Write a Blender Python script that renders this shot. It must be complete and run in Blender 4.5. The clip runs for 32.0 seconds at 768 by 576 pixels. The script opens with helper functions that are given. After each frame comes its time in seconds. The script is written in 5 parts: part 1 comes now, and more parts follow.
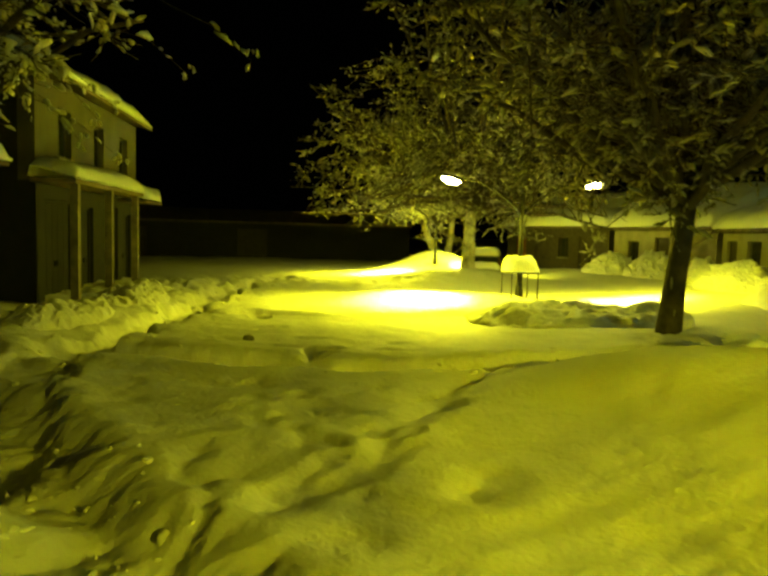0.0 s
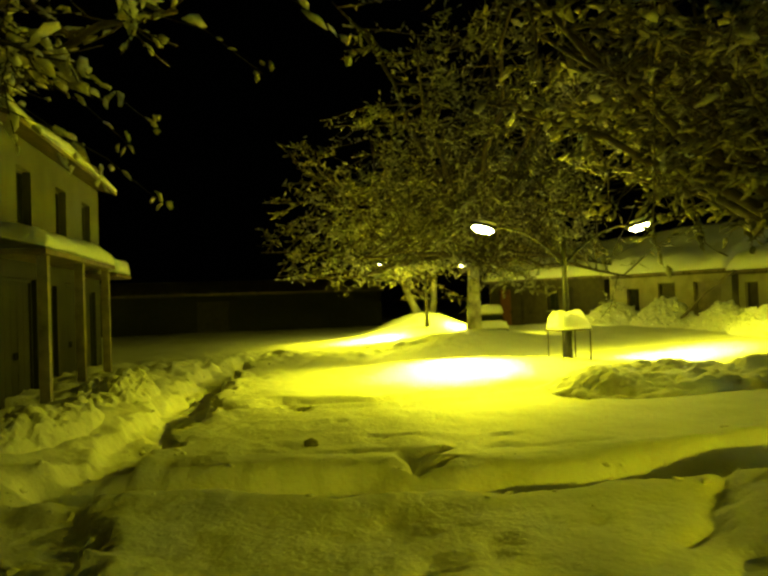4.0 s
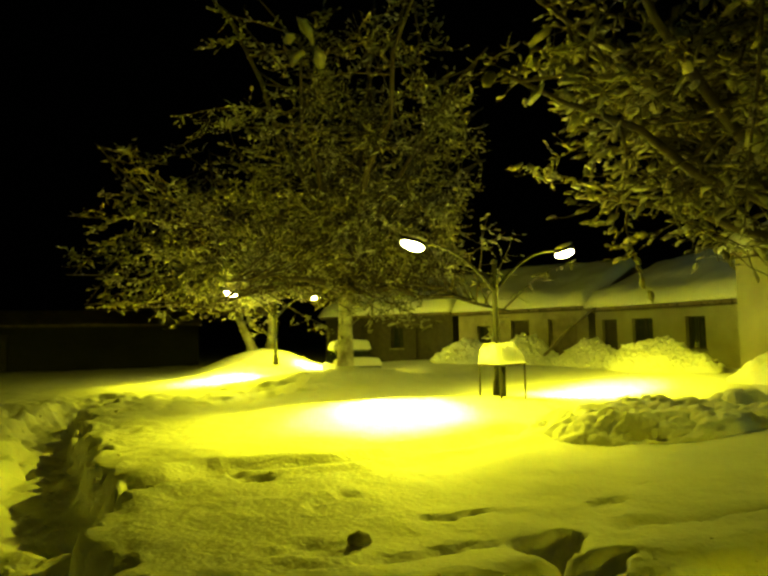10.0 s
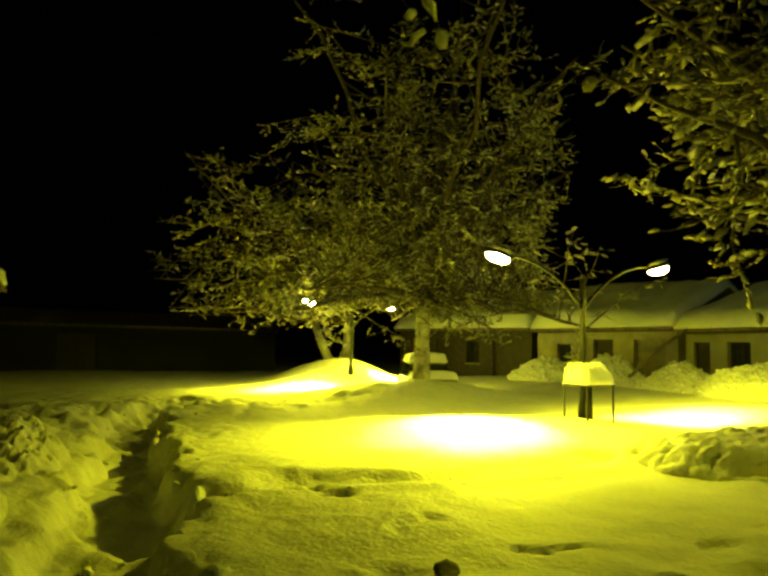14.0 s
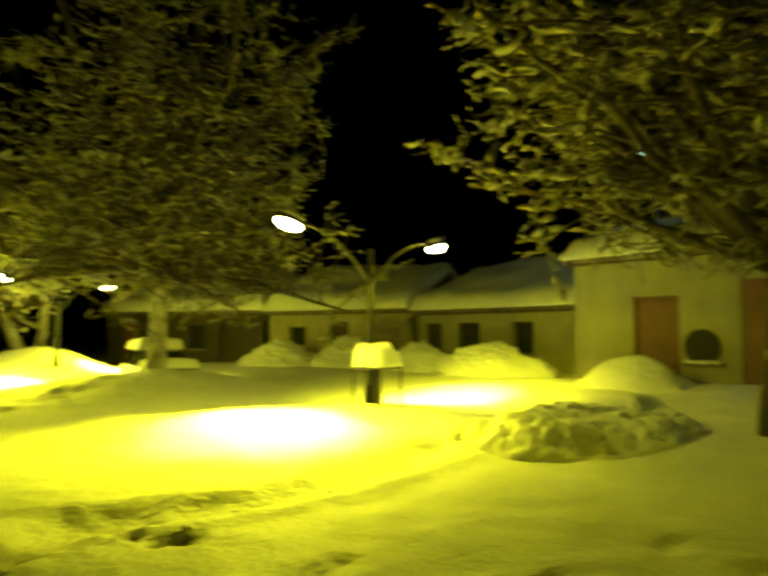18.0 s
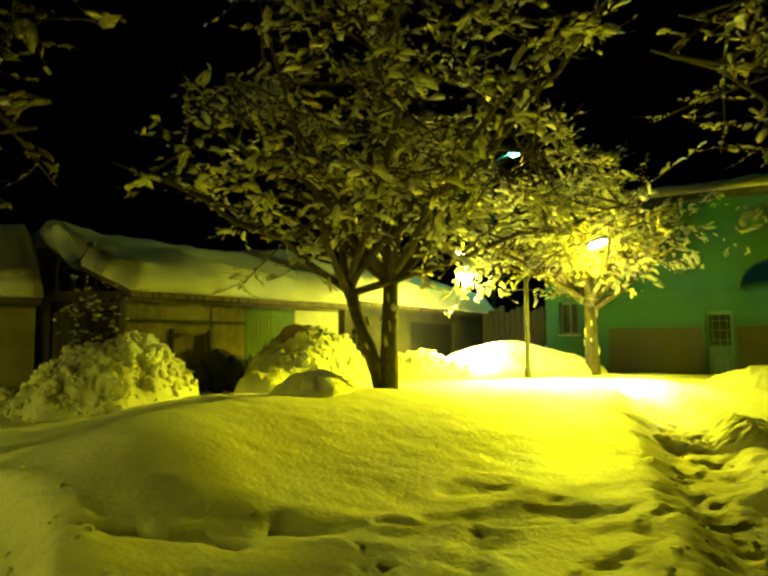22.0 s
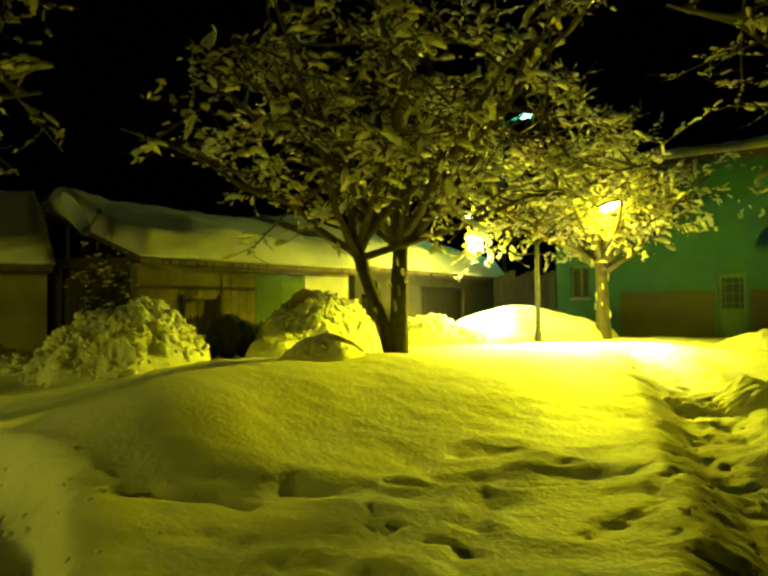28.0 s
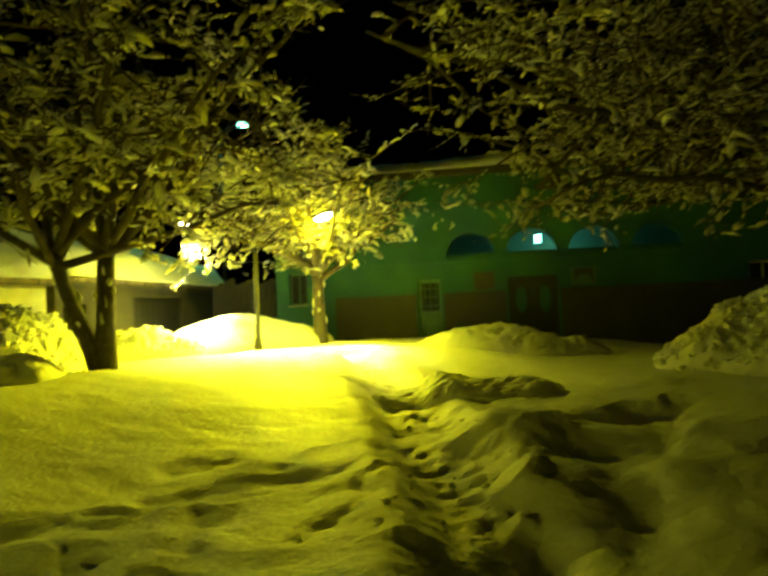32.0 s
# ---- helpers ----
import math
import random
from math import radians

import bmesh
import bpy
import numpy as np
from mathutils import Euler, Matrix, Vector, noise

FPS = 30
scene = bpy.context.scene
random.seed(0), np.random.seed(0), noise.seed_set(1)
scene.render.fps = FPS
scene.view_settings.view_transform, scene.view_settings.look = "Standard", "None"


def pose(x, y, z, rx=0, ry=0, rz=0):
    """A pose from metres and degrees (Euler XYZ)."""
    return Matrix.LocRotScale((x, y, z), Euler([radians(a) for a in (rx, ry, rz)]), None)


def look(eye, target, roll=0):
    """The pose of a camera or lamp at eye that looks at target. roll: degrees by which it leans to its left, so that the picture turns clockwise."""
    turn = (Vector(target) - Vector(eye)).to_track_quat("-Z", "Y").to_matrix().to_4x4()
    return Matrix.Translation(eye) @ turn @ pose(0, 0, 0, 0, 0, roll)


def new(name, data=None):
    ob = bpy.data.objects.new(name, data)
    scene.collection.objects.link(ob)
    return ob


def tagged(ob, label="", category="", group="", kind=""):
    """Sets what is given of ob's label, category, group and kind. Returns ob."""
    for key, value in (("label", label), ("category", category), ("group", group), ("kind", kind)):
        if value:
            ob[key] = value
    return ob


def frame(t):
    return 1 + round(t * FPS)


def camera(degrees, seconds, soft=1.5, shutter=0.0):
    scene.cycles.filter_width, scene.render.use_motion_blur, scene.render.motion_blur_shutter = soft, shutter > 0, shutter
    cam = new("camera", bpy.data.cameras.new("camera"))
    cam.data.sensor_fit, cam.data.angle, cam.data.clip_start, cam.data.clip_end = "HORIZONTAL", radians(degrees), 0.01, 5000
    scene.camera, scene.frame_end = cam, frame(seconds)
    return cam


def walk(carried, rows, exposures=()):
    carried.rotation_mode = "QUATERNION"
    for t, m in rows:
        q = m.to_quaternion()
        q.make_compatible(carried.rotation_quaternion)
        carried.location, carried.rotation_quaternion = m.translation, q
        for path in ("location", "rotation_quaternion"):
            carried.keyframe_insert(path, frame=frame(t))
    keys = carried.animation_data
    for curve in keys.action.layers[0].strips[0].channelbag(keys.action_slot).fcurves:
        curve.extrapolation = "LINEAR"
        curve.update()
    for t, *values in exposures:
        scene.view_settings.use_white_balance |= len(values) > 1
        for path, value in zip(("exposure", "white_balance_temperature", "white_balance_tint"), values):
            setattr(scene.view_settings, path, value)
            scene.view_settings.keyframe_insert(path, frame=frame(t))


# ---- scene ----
cam = camera(59.4, 32.0, soft=2.8, shutter=0.5)
PATH = [
    (0, (1.474, -1.788, 1.876), (1.403, 0.204, 1.718), 1.6),
    (0.5, (1.26, -1.395, 1.887), (1.143, 0.601, 1.831), 1.0),
    (1, (1.095, -1.017, 1.91), (0.825, 0.965, 1.953), 0.7),
    (1.5, (0.77, -0.678, 1.879), (0.914, 1.316, 1.81), -0.6),
    (2, (0.484, -0.268, 1.857), (0.645, 1.725, 1.805), 0.3),
    (2.5, (0.167, 0.105, 1.852), (0.23, 2.102, 1.766), -1.0),
    (3, (-0.165, 0.358, 1.847), (0.104, 2.328, 1.634), -2.9),
    (3.5, (-0.48, 0.712, 1.854), (-0.378, 2.71, 1.834), -1.9),
    (5.5, (-1.439, 1.789, 1.698), (-1.12, 3.762, 1.777), -0.3),
    (6, (-1.662, 2.079, 1.662), (-1.161, 4.012, 1.77), 0.9),
    (6.5, (-1.886, 2.316, 1.686), (-1.3, 4.227, 1.756), -0.2),
    (7, (-2.065, 2.599, 1.678), (-1.622, 4.548, 1.745), -0.3),
    (7.5, (-2.238, 2.915, 1.665), (-1.84, 4.873, 1.756), 1.6),
    (8, (-2.489, 3.292, 1.642), (-1.892, 5.198, 1.746), -2.5),
    (8.5, (-2.671, 3.718, 1.622), (-2.021, 5.608, 1.694), -1.5),
    (9, (-2.792, 4.142, 1.631), (-2.258, 6.065, 1.758), -0.6),
    (9.5, (-2.95, 4.426, 1.621), (-2.341, 6.324, 1.794), 1.7),
    (10, (-3.105, 4.642, 1.627), (-2.369, 6.497, 1.764), -1.2),
    (10.5, (-3.17, 4.735, 1.632), (-2.494, 6.605, 1.844), 0.5),
    (11, (-3.164, 4.784, 1.645), (-2.47, 6.649, 1.837), 0.9),
    (11.5, (-3.181, 4.814, 1.645), (-2.561, 6.713, 1.741), -0.3),
    (12, (-3.192, 4.834, 1.646), (-2.558, 6.724, 1.805), 0.7),
    (12.5, (-3.194, 4.858, 1.642), (-2.594, 6.76, 1.79), 0.8),
    (13, (-3.179, 4.885, 1.639), (-2.592, 6.792, 1.776), 0.6),
    (13.5, (-3.16, 4.929, 1.637), (-2.574, 6.836, 1.776), 0.6),
    (14, (-3.155, 4.997, 1.634), (-2.627, 6.918, 1.807), 1.1),
    (14.5, (-3.165, 5.118, 1.611), (-2.693, 7.054, 1.774), 3.1),
    (16.5, (-3.81, 6.529, 1.508), (-3.158, 8.413, 1.664), 1.4),
    (17, (-3.877, 6.986, 1.538), (-2.988, 8.777, 1.585), -0.8),
    (17.7, (-3.852, 7.422, 1.503), (-2.741, 9.079, 1.642), 0.4),
    (18.2, (-3.744, 7.599, 1.561), (-2.236, 8.908, 1.678), -0.3),
    (18.6, (-3.722, 7.684, 1.599), (-1.85, 8.384, 1.676), -1.0),
    (19, (-3.724, 7.732, 1.594), (-1.73, 7.853, 1.687), -0.3),
    (19.5, (-3.732, 7.726, 1.58), (-1.751, 7.457, 1.64), -1.4),
    (20, (-3.739, 7.738, 1.614), (-1.841, 7.109, 1.658), -1.6),
    (20.5, (-3.743, 7.708, 1.631), (-1.905, 6.934, 1.778), -1.1),
    (21, (-3.768, 7.672, 1.629), (-1.999, 6.757, 1.807), -0.9),
    (21.5, (-3.769, 7.668, 1.632), (-2.064, 6.637, 1.794), 0.3),
    (22, (-3.779, 7.664, 1.63), (-2.068, 6.64, 1.798), -0.3),
    (22.5, (-3.782, 7.664, 1.63), (-2.081, 6.625, 1.797), -0.4),
    (23, (-3.795, 7.654, 1.638), (-2.097, 6.608, 1.782), -1.0),
    (23.5, (-3.786, 7.659, 1.634), (-2.083, 6.617, 1.741), -0.6),
    (24, (-3.779, 7.644, 1.623), (-2.074, 6.603, 1.708), -0.4),
    (24.5, (-3.767, 7.639, 1.621), (-2.057, 6.606, 1.713), -0.4),
    (25, (-3.749, 7.632, 1.616), (-2.041, 6.597, 1.708), -0.6),
    (25.5, (-3.73, 7.619, 1.61), (-2.017, 6.59, 1.703), -0.7),
    (27.5, (-3.751, 7.602, 1.608), (-2.027, 6.591, 1.687), -1.1),
    (28, (-3.762, 7.62, 1.613), (-2.03, 6.622, 1.679), -0.6),
    (28.5, (-3.764, 7.616, 1.616), (-2.041, 6.604, 1.69), -0.7),
    (29, (-3.764, 7.598, 1.614), (-2.061, 6.553, 1.697), -1.3),
    (29.5, (-3.778, 7.539, 1.615), (-2.21, 6.302, 1.717), -1.8),
    (30, (-3.821, 7.508, 1.625), (-2.457, 6.054, 1.781), -2.1),
    (30.5, (-3.845, 7.554, 1.624), (-2.725, 5.913, 1.851), -1.8),
    (31, (-3.847, 7.561, 1.621), (-2.716, 5.917, 1.76), -2.1),
    (31.5, (-3.833, 7.541, 1.622), (-2.743, 5.871, 1.773), -2.9),
    (32, (-3.789, 7.483, 1.618), (-2.591, 5.883, 1.686), -2.5),
]
walk(cam, [(t, look(eye, target, roll)) for t, eye, target, roll in PATH], [(0, 0.5), (1, 0.36), (2, 0.36), (3, 0.3), (4.5, 0.32), (6, 0.36), (8, 0.3), (12, 0.2), (14.5, 0.18), (17, 0.1), (18.2, -0.02), (19, 0.42), (20, 0.7), (21, 0.76), (22.5, 0.36), (24, 0.26), (25.5, 0.25), (28, 0.25), (30, 0.1), (32, 0.0)])

# ---------- night sky ----------
world = bpy.data.worlds.new("night")
scene.world = world
world.use_nodes = True
world.node_tree.nodes["Background"].inputs["Color"].default_value = (0.5, 0.6, 0.5, 1)
world.node_tree.nodes["Background"].inputs["Strength"].default_value = 0.0002

# ---------- lamps ----------
SODIUM = (1.0, 0.94, 0.002)
MERCURY = (0.12, 1.0, 0.5)


def point_light(name, place, colour, watts, radius=0.12):
    d = bpy.data.lights.new(name, "POINT")
    d.color, d.energy, d.shadow_soft_size = colour, watts, radius
    ob = new(name, d)
    ob.location = place
    return ob


# each head throws its light below a sharp cut-off, strongest along its tilted axis; a little spills all round
def cone_light(name, place, aim, colour, watts, spread, blend):
    d = bpy.data.lights.new(name, "SPOT")
    d.color, d.energy, d.shadow_soft_size, d.spot_size, d.spot_blend = colour, watts, 0.12, radians(spread), blend
    ob = new(name, d)
    ob.matrix_basis = look(place, aim)
    return ob


# pole, turn of the arms, height of the heads, spread of the wide light; then for the head on either arm: watts thrown wide and
# their aim on the snow, watts of the pool, its aim and spread, watts, spread and whiteness of its core, watts spilt all round
LIGHT_ARM = 2.0
POLES = [
    ((4.65, 17.55), 6.5, 3.5, 167, ((220, None, 3000, (7.9, 18.6), 108, 2600, 60, 0.4, 70), (270, None, 4600, (1.85, 16.6), 116, 2600, 62, 0.36, 250))),
    ((10.9, -5.96), 29.0, 4.45, 100, ((300, None, 4200, (12.3, -6.0), 118, 3400, 100, 0.5, 300), (17500, (8.6, -3.9), 8500, (8.3, -5.0), 118, 8000, 84, 0.45, 800))),
    ((2.75, 31.2), 25.0, 3.3, 167, ((80, None, 4000, (4.7, 31.6), 110, 2000, 60, 0.4, 160), (80, None, 6000, (0.5, 29.3), 112, 3200, 70, 0.34, 330))),
]
for (px, py), turn, lz, spread, heads in POLES:
    for k, (wide, aim, throw, spot, hot, core, narrow, white, spill) in zip((1, -1), heads):
        at = (px + k * LIGHT_ARM * math.cos(radians(turn)), py + k * LIGHT_ARM * math.sin(radians(turn)), lz - 0.24)
        cone_light("lamp_light", at, (*(aim or (at[0], at[1] + 0.001)), 0.3), SODIUM, wide, spread, 1.0 if aim else 0.06)
        cone_light("lamp_pool", at, (*spot, 0.3), (1.0, 0.97, 0.012), throw, hot, 1.0)
        # added whiter beam: gives the pool its overexposed white; the lamps are yellow
        cone_light("lamp_core", at, (*spot, 0.3), (1.0, 0.98, white), core, narrow, 1.0)
        point_light("lamp_spill", at, SODIUM, spill)
point_light("street_light", (18.5, -12.5, 9.8), MERCURY, 380)
point_light("street_light", (17.0, 18.4, 7.4), (0.9, 1.0, 0.9), 8)
point_light("loggia_light", (5.1, -14.15, 3.78), (0.4, 1.0, 0.75), 110, 0.08)
point_light("shop_light", (13.1, 12.1, 2.5), (0.1, 0.7, 1.0), 40, 0.08)


# ---------- helper functions of the scene ----------
def mat(name, base, rough=0.7, scale=3.0, contrast=0.25, bump=0.2, metal=0.0, fine=40.0, tint=None, emit=None, power=0.0, relief=0.02):
    """A worn surface: base colour with blotches at two scales and fine relief."""
    m = bpy.data.materials.new(name)
    m.use_nodes = True
    nt = m.node_tree
    bsdf = nt.nodes["Principled BSDF"]
    bsdf.inputs["Roughness"].default_value = rough
    bsdf.inputs["Metallic"].default_value = metal
    co = nt.nodes.new("ShaderNodeTexCoord")
    n1 = nt.nodes.new("ShaderNodeTexNoise")
    n1.inputs["Scale"].default_value = scale
    n1.inputs["Detail"].default_value = 5
    n2 = nt.nodes.new("ShaderNodeTexNoise")
    n2.inputs["Scale"].default_value = fine
    n2.inputs["Detail"].default_value = 3
    nt.links.new(co.outputs["Object"], n1.inputs["Vector"])
    nt.links.new(co.outputs["Object"], n2.inputs["Vector"])
    add = nt.nodes.new("ShaderNodeMath")
    add.operation = "MULTIPLY_ADD"
    add.inputs[1].default_value = 0.35
    nt.links.new(n2.outputs["Fac"], add.inputs[0])
    nt.links.new(n1.outputs["Fac"], add.inputs[2])
    ramp = nt.nodes.new("ShaderNodeValToRGB")
    lo = [c * (1 - contrast) for c in base]
    hi = [min(1, c * (1 + contrast)) for c in base]
    if tint:
        lo = list(tint)
    ramp.color_ramp.elements[0].position = 0.45
    ramp.color_ramp.elements[1].position = 0.9
    ramp.color_ramp.elements[0].color = (*lo, 1)
    ramp.color_ramp.elements[1].color = (*hi, 1)
    nt.links.new(add.outputs[0], ramp.inputs["Fac"])
    nt.links.new(ramp.outputs["Color"], bsdf.inputs["Base Color"])
    bp = nt.nodes.new("ShaderNodeBump")
    bp.inputs["Strength"].default_value = bump
    bp.inputs["Distance"].default_value = relief
    nt.links.new(add.outputs[0], bp.inputs["Height"])
    nt.links.new(bp.outputs["Normal"], bsdf.inputs["Normal"])
    if emit:
        bsdf.inputs["Emission Color"].default_value = (*emit, 1)
        bsdf.inputs["Emission Strength"].default_value = power
    return m


def mesh_ob(name, verts, faces, material, parent=None, smooth=False, label=""):
    me = bpy.data.meshes.new(name)
    if isinstance(faces, np.ndarray):
        me.vertices.add(len(verts))
        me.vertices.foreach_set("co", np.asarray(verts, np.float32).ravel())
        me.loops.add(faces.size)
        me.loops.foreach_set("vertex_index", faces.ravel().astype(np.int32))
        me.polygons.add(len(faces))
        me.polygons.foreach_set("loop_start", np.arange(0, faces.size, faces.shape[1], dtype=np.int32))
        me.update(calc_edges=True)
    else:
        me.from_pydata([tuple(v) for v in verts], [], [tuple(q) for q in faces])
    me.materials.append(material)
    if smooth:
        me.polygons.foreach_set("use_smooth", [True] * len(me.polygons))
    me.update()
    ob = new(name, me)
    if parent:
        ob.parent = parent
    if label:
        ob["label"] = label
    return ob


def part(name, bm, material, parent, label="", smooth=False):
    me = bpy.data.meshes.new(name)
    bm.normal_update()
    bm.to_mesh(me)
    bm.free()
    me.materials.append(material)
    if smooth:
        me.polygons.foreach_set("use_smooth", [True] * len(me.polygons))
    ob = new(name, me)
    if parent:
        ob.parent = parent
    if label:
        ob["label"] = label
    return ob


def empty(name, m, label, category, group="", kind=""):
    ob = new(name)
    ob.empty_display_size = 0.2
    ob.matrix_basis = m
    return tagged(ob, label, category, group, kind)


def box(bm, x0, x1, y0, y1, z0, z1, bevel=0.0):
    r = bmesh.ops.create_cube(bm, size=1, matrix=Matrix.LocRotScale(((x0 + x1) / 2, (y0 + y1) / 2, (z0 + z1) / 2), None, (x1 - x0, y1 - y0, z1 - z0)))
    if bevel:
        es = list({e for v in r["verts"] for e in v.link_edges})
        bmesh.ops.bevel(bm, geom=es, offset=bevel, segments=2, affect="EDGES", profile=0.6)
    return bm


def boxed(name, dims, material, parent, label="", bevel=0.0):
    return part(name, box(bmesh.new(), *dims, bevel=bevel), material, parent, label)


def tube(points, radii, sides=7):
    """Vertices and faces of a round bar along points."""
    V, F = [], []
    n = len(points)
    up = Vector((0.31, 0.2, 0.93))
    for i, p in enumerate(points):
        p = Vector(p)
        a = Vector(points[max(0, i - 1)])
        b = Vector(points[min(n - 1, i + 1)])
        d = (b - a).normalized()
        s = d.cross(up)
        if s.length < 0.05:
            s = d.cross(Vector((1, 0, 0)))
        s.normalize()
        w = s.cross(d)
        for k in range(sides):
            an = 2 * math.pi * k / sides
            V.append(p + (s * math.cos(an) + w * math.sin(an)) * radii[i])
    for i in range(n - 1):
        for k in range(sides):
            k2 = (k + 1) % sides
            F.append((i * sides + k, i * sides + k2, (i + 1) * sides + k2, (i + 1) * sides + k))
    F.append(tuple(range(sides - 1, -1, -1)))
    F.append(tuple((n - 1) * sides + k for k in range(sides)))
    return V, F


def tubes(name, list_of, material, parent, label="", smooth=True):
    V, F = [], []
    for pts, rad, sides in list_of:
        v, q = tube(pts, rad, sides)
        o = len(V)
        V += v
        F += [tuple(i + o for i in f) for f in q]
    return mesh_ob(name, V, F, material, parent, smooth, label)


# lattice noise on arrays
_rng = np.random.RandomState(11)
_tab = _rng.rand(256, 256)


def vnoise(x, y, seed=0):
    xi, yi = np.floor(x).astype(int), np.floor(y).astype(int)
    fx, fy = x - xi, y - yi
    fx, fy = fx * fx * fx * (fx * (fx * 6 - 15) + 10), fy * fy * fy * (fy * (fy * 6 - 15) + 10)
    a = lambda i, j: _tab[(xi + i + seed * 37) % 256, (yi + j + seed * 71) % 256]
    return (a(0, 0) * (1 - fx) + a(1, 0) * fx) * (1 - fy) + (a(0, 1) * (1 - fx) + a(1, 1) * fx) * fy - 0.5


def fbm(x, y, seed=0, octaves=4):
    s, a = 0, 1.0
    for k in range(octaves):
        s = s + a * vnoise(x * 2.03**k + 13.7 * k, y * 2.03**k - 7.1 * k, seed + k)
        a *= 0.5
    return s


def clods(x, y, seed=0):
    """Rounded lumps: one minus the distance to the nearest of jittered points."""
    xi, yi = np.floor(x).astype(int), np.floor(y).astype(int)
    best = np.full(np.shape(x), 9.0)
    size = np.zeros(np.shape(x))
    for i in (-1, 0, 1):
        for j in (-1, 0, 1):
            r1 = _tab[(xi + i + seed * 17) % 256, (yi + j + seed * 29) % 256]
            r2 = _tab[(xi + i + 91 + seed) % 256, (yi + j + 53) % 256]
            r3 = _tab[(xi + i + 11) % 256, (yi + j + 191 + seed) % 256]
            d = np.hypot(x - (xi + i + r1), y - (yi + j + r2)) / (0.5 + 0.6 * r3)
            size = np.where(d < best, r3, size)
            best = np.minimum(best, d)
    return np.sqrt(np.clip(1 - best * best, 0, 1)) * (0.35 + 0.65 * size)


def smooth(a, b, v):
    u = np.clip((v - a) / (b - a), 0, 1)
    return u * u * (3 - 2 * u)


def away(x, y, line):
    """Distance to a polyline and the share of the way along it."""
    best = np.full(np.shape(x), 1e9)
    for (x0, y0), (x1, y1) in zip(line, line[1:]):
        dx, dy = x1 - x0, y1 - y0
        u = np.clip(((x - x0) * dx + (y - y0) * dy) / (dx * dx + dy * dy), 0, 1)
        best = np.minimum(best, np.hypot(x - x0 - u * dx, y - y0 - u * dy))
    return best

# ---------- materials ----------
SNOW = mat("snow", (0.76, 0.76, 0.76), 0.65, 0.9, 0.06, 0.9, fine=15, relief=0.06)
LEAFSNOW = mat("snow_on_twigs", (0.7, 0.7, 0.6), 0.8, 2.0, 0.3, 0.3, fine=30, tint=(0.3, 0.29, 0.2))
# darker copy of the twig snow: thinner snow, plus dimmer light in the colour
DIMLEAFSNOW = mat("dimmed_leaf_snow", (0.35, 0.34, 0.25), 0.85, 2.0, 0.35, 0.3, fine=30, tint=(0.09, 0.085, 0.05))
# house plaster darkened in colour because the west house is weakly lit
WESTWALL = mat("dimmed_plaster", (0.085, 0.075, 0.045), 0.9, 1.2, 0.25, 0.3)
SNOWYBARK = mat("snow_plastered_bark", (0.42, 0.4, 0.32), 0.9, 3, 0.4, 0.8, fine=40, tint=(0.04, 0.032, 0.022))
BARK = mat("bark", (0.05, 0.04, 0.028), 0.9, 6, 0.5, 0.8, fine=60)
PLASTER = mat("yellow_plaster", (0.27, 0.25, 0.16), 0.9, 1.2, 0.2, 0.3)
CLAY = mat("clay_plaster", (0.28, 0.25, 0.17), 0.95, 1.5, 0.35, 0.6)
GREENWALL = mat("green_paint", (0.003, 0.066, 0.047), 0.7, 1.0, 0.2, 0.15)
DADO = mat("brown_dado", (0.024, 0.02, 0.007), 0.7, 1.4, 0.3, 0.2)
BROWN = mat("brown_paint", (0.13, 0.05, 0.02), 0.6, 3, 0.25, 0.2)
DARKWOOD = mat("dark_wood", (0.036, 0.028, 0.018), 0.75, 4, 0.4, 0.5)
# wall colour darkened to offset the strong lamp beside the garage house
RENDER = mat("dimmed_render", (0.05, 0.043, 0.026), 0.9, 1.3, 0.3, 0.4)
# near-black: shade put into the colour of planks, walls and doors
DIMWOOD = mat("dimmed_planks", (0.009, 0.0075, 0.005), 0.8, 3, 0.4, 0.4)
GREYWOOD = mat("grey_planks", (0.2, 0.17, 0.12), 0.85, 3, 0.4, 0.5)
IRON = mat("black_iron", (0.016, 0.016, 0.015), 0.6, 8, 0.4, 0.2, metal=0.2)
GREENMETAL = mat("green_sheet_metal", (0.05, 0.11, 0.06), 0.5, 2, 0.25, 0.1, metal=0.2)
TIN = mat("rusty_roof_sheet", (0.16, 0.12, 0.09), 0.7, 3, 0.4, 0.3, metal=0.3)
WHITEPAINT = mat("pale_paint", (0.72, 0.7, 0.6), 0.7, 1.5, 0.15, 0.2)
CARPAINT = mat("car_paint", (0.3, 0.3, 0.3), 0.3, 3, 0.15, 0.05)
RUBBER = mat("rubber", (0.02, 0.02, 0.02), 0.8, 8, 0.3, 0.2)
STONE = mat("stone", (0.2, 0.19, 0.17), 0.9, 5, 0.4, 0.5)
GLOW = mat("lamp_glass", (0.8, 0.8, 0.7), 0.3, 3, 0.05, 0.0, emit=(1.0, 0.95, 0.35), power=60)
COLDGLOW = mat("cold_lamp_glass", (0.8, 0.8, 0.8), 0.3, 3, 0.05, 0.0, emit=(0.25, 1.0, 0.8), power=6)
BLUEGLOW = mat("blue_tube_glass", (0.7, 0.8, 0.8), 0.3, 3, 0.05, 0.0, emit=(0.06, 0.6, 1.0), power=4)
DISHPAINT = mat("dish_enamel", (0.45, 0.45, 0.42), 0.5, 4, 0.2, 0.1)


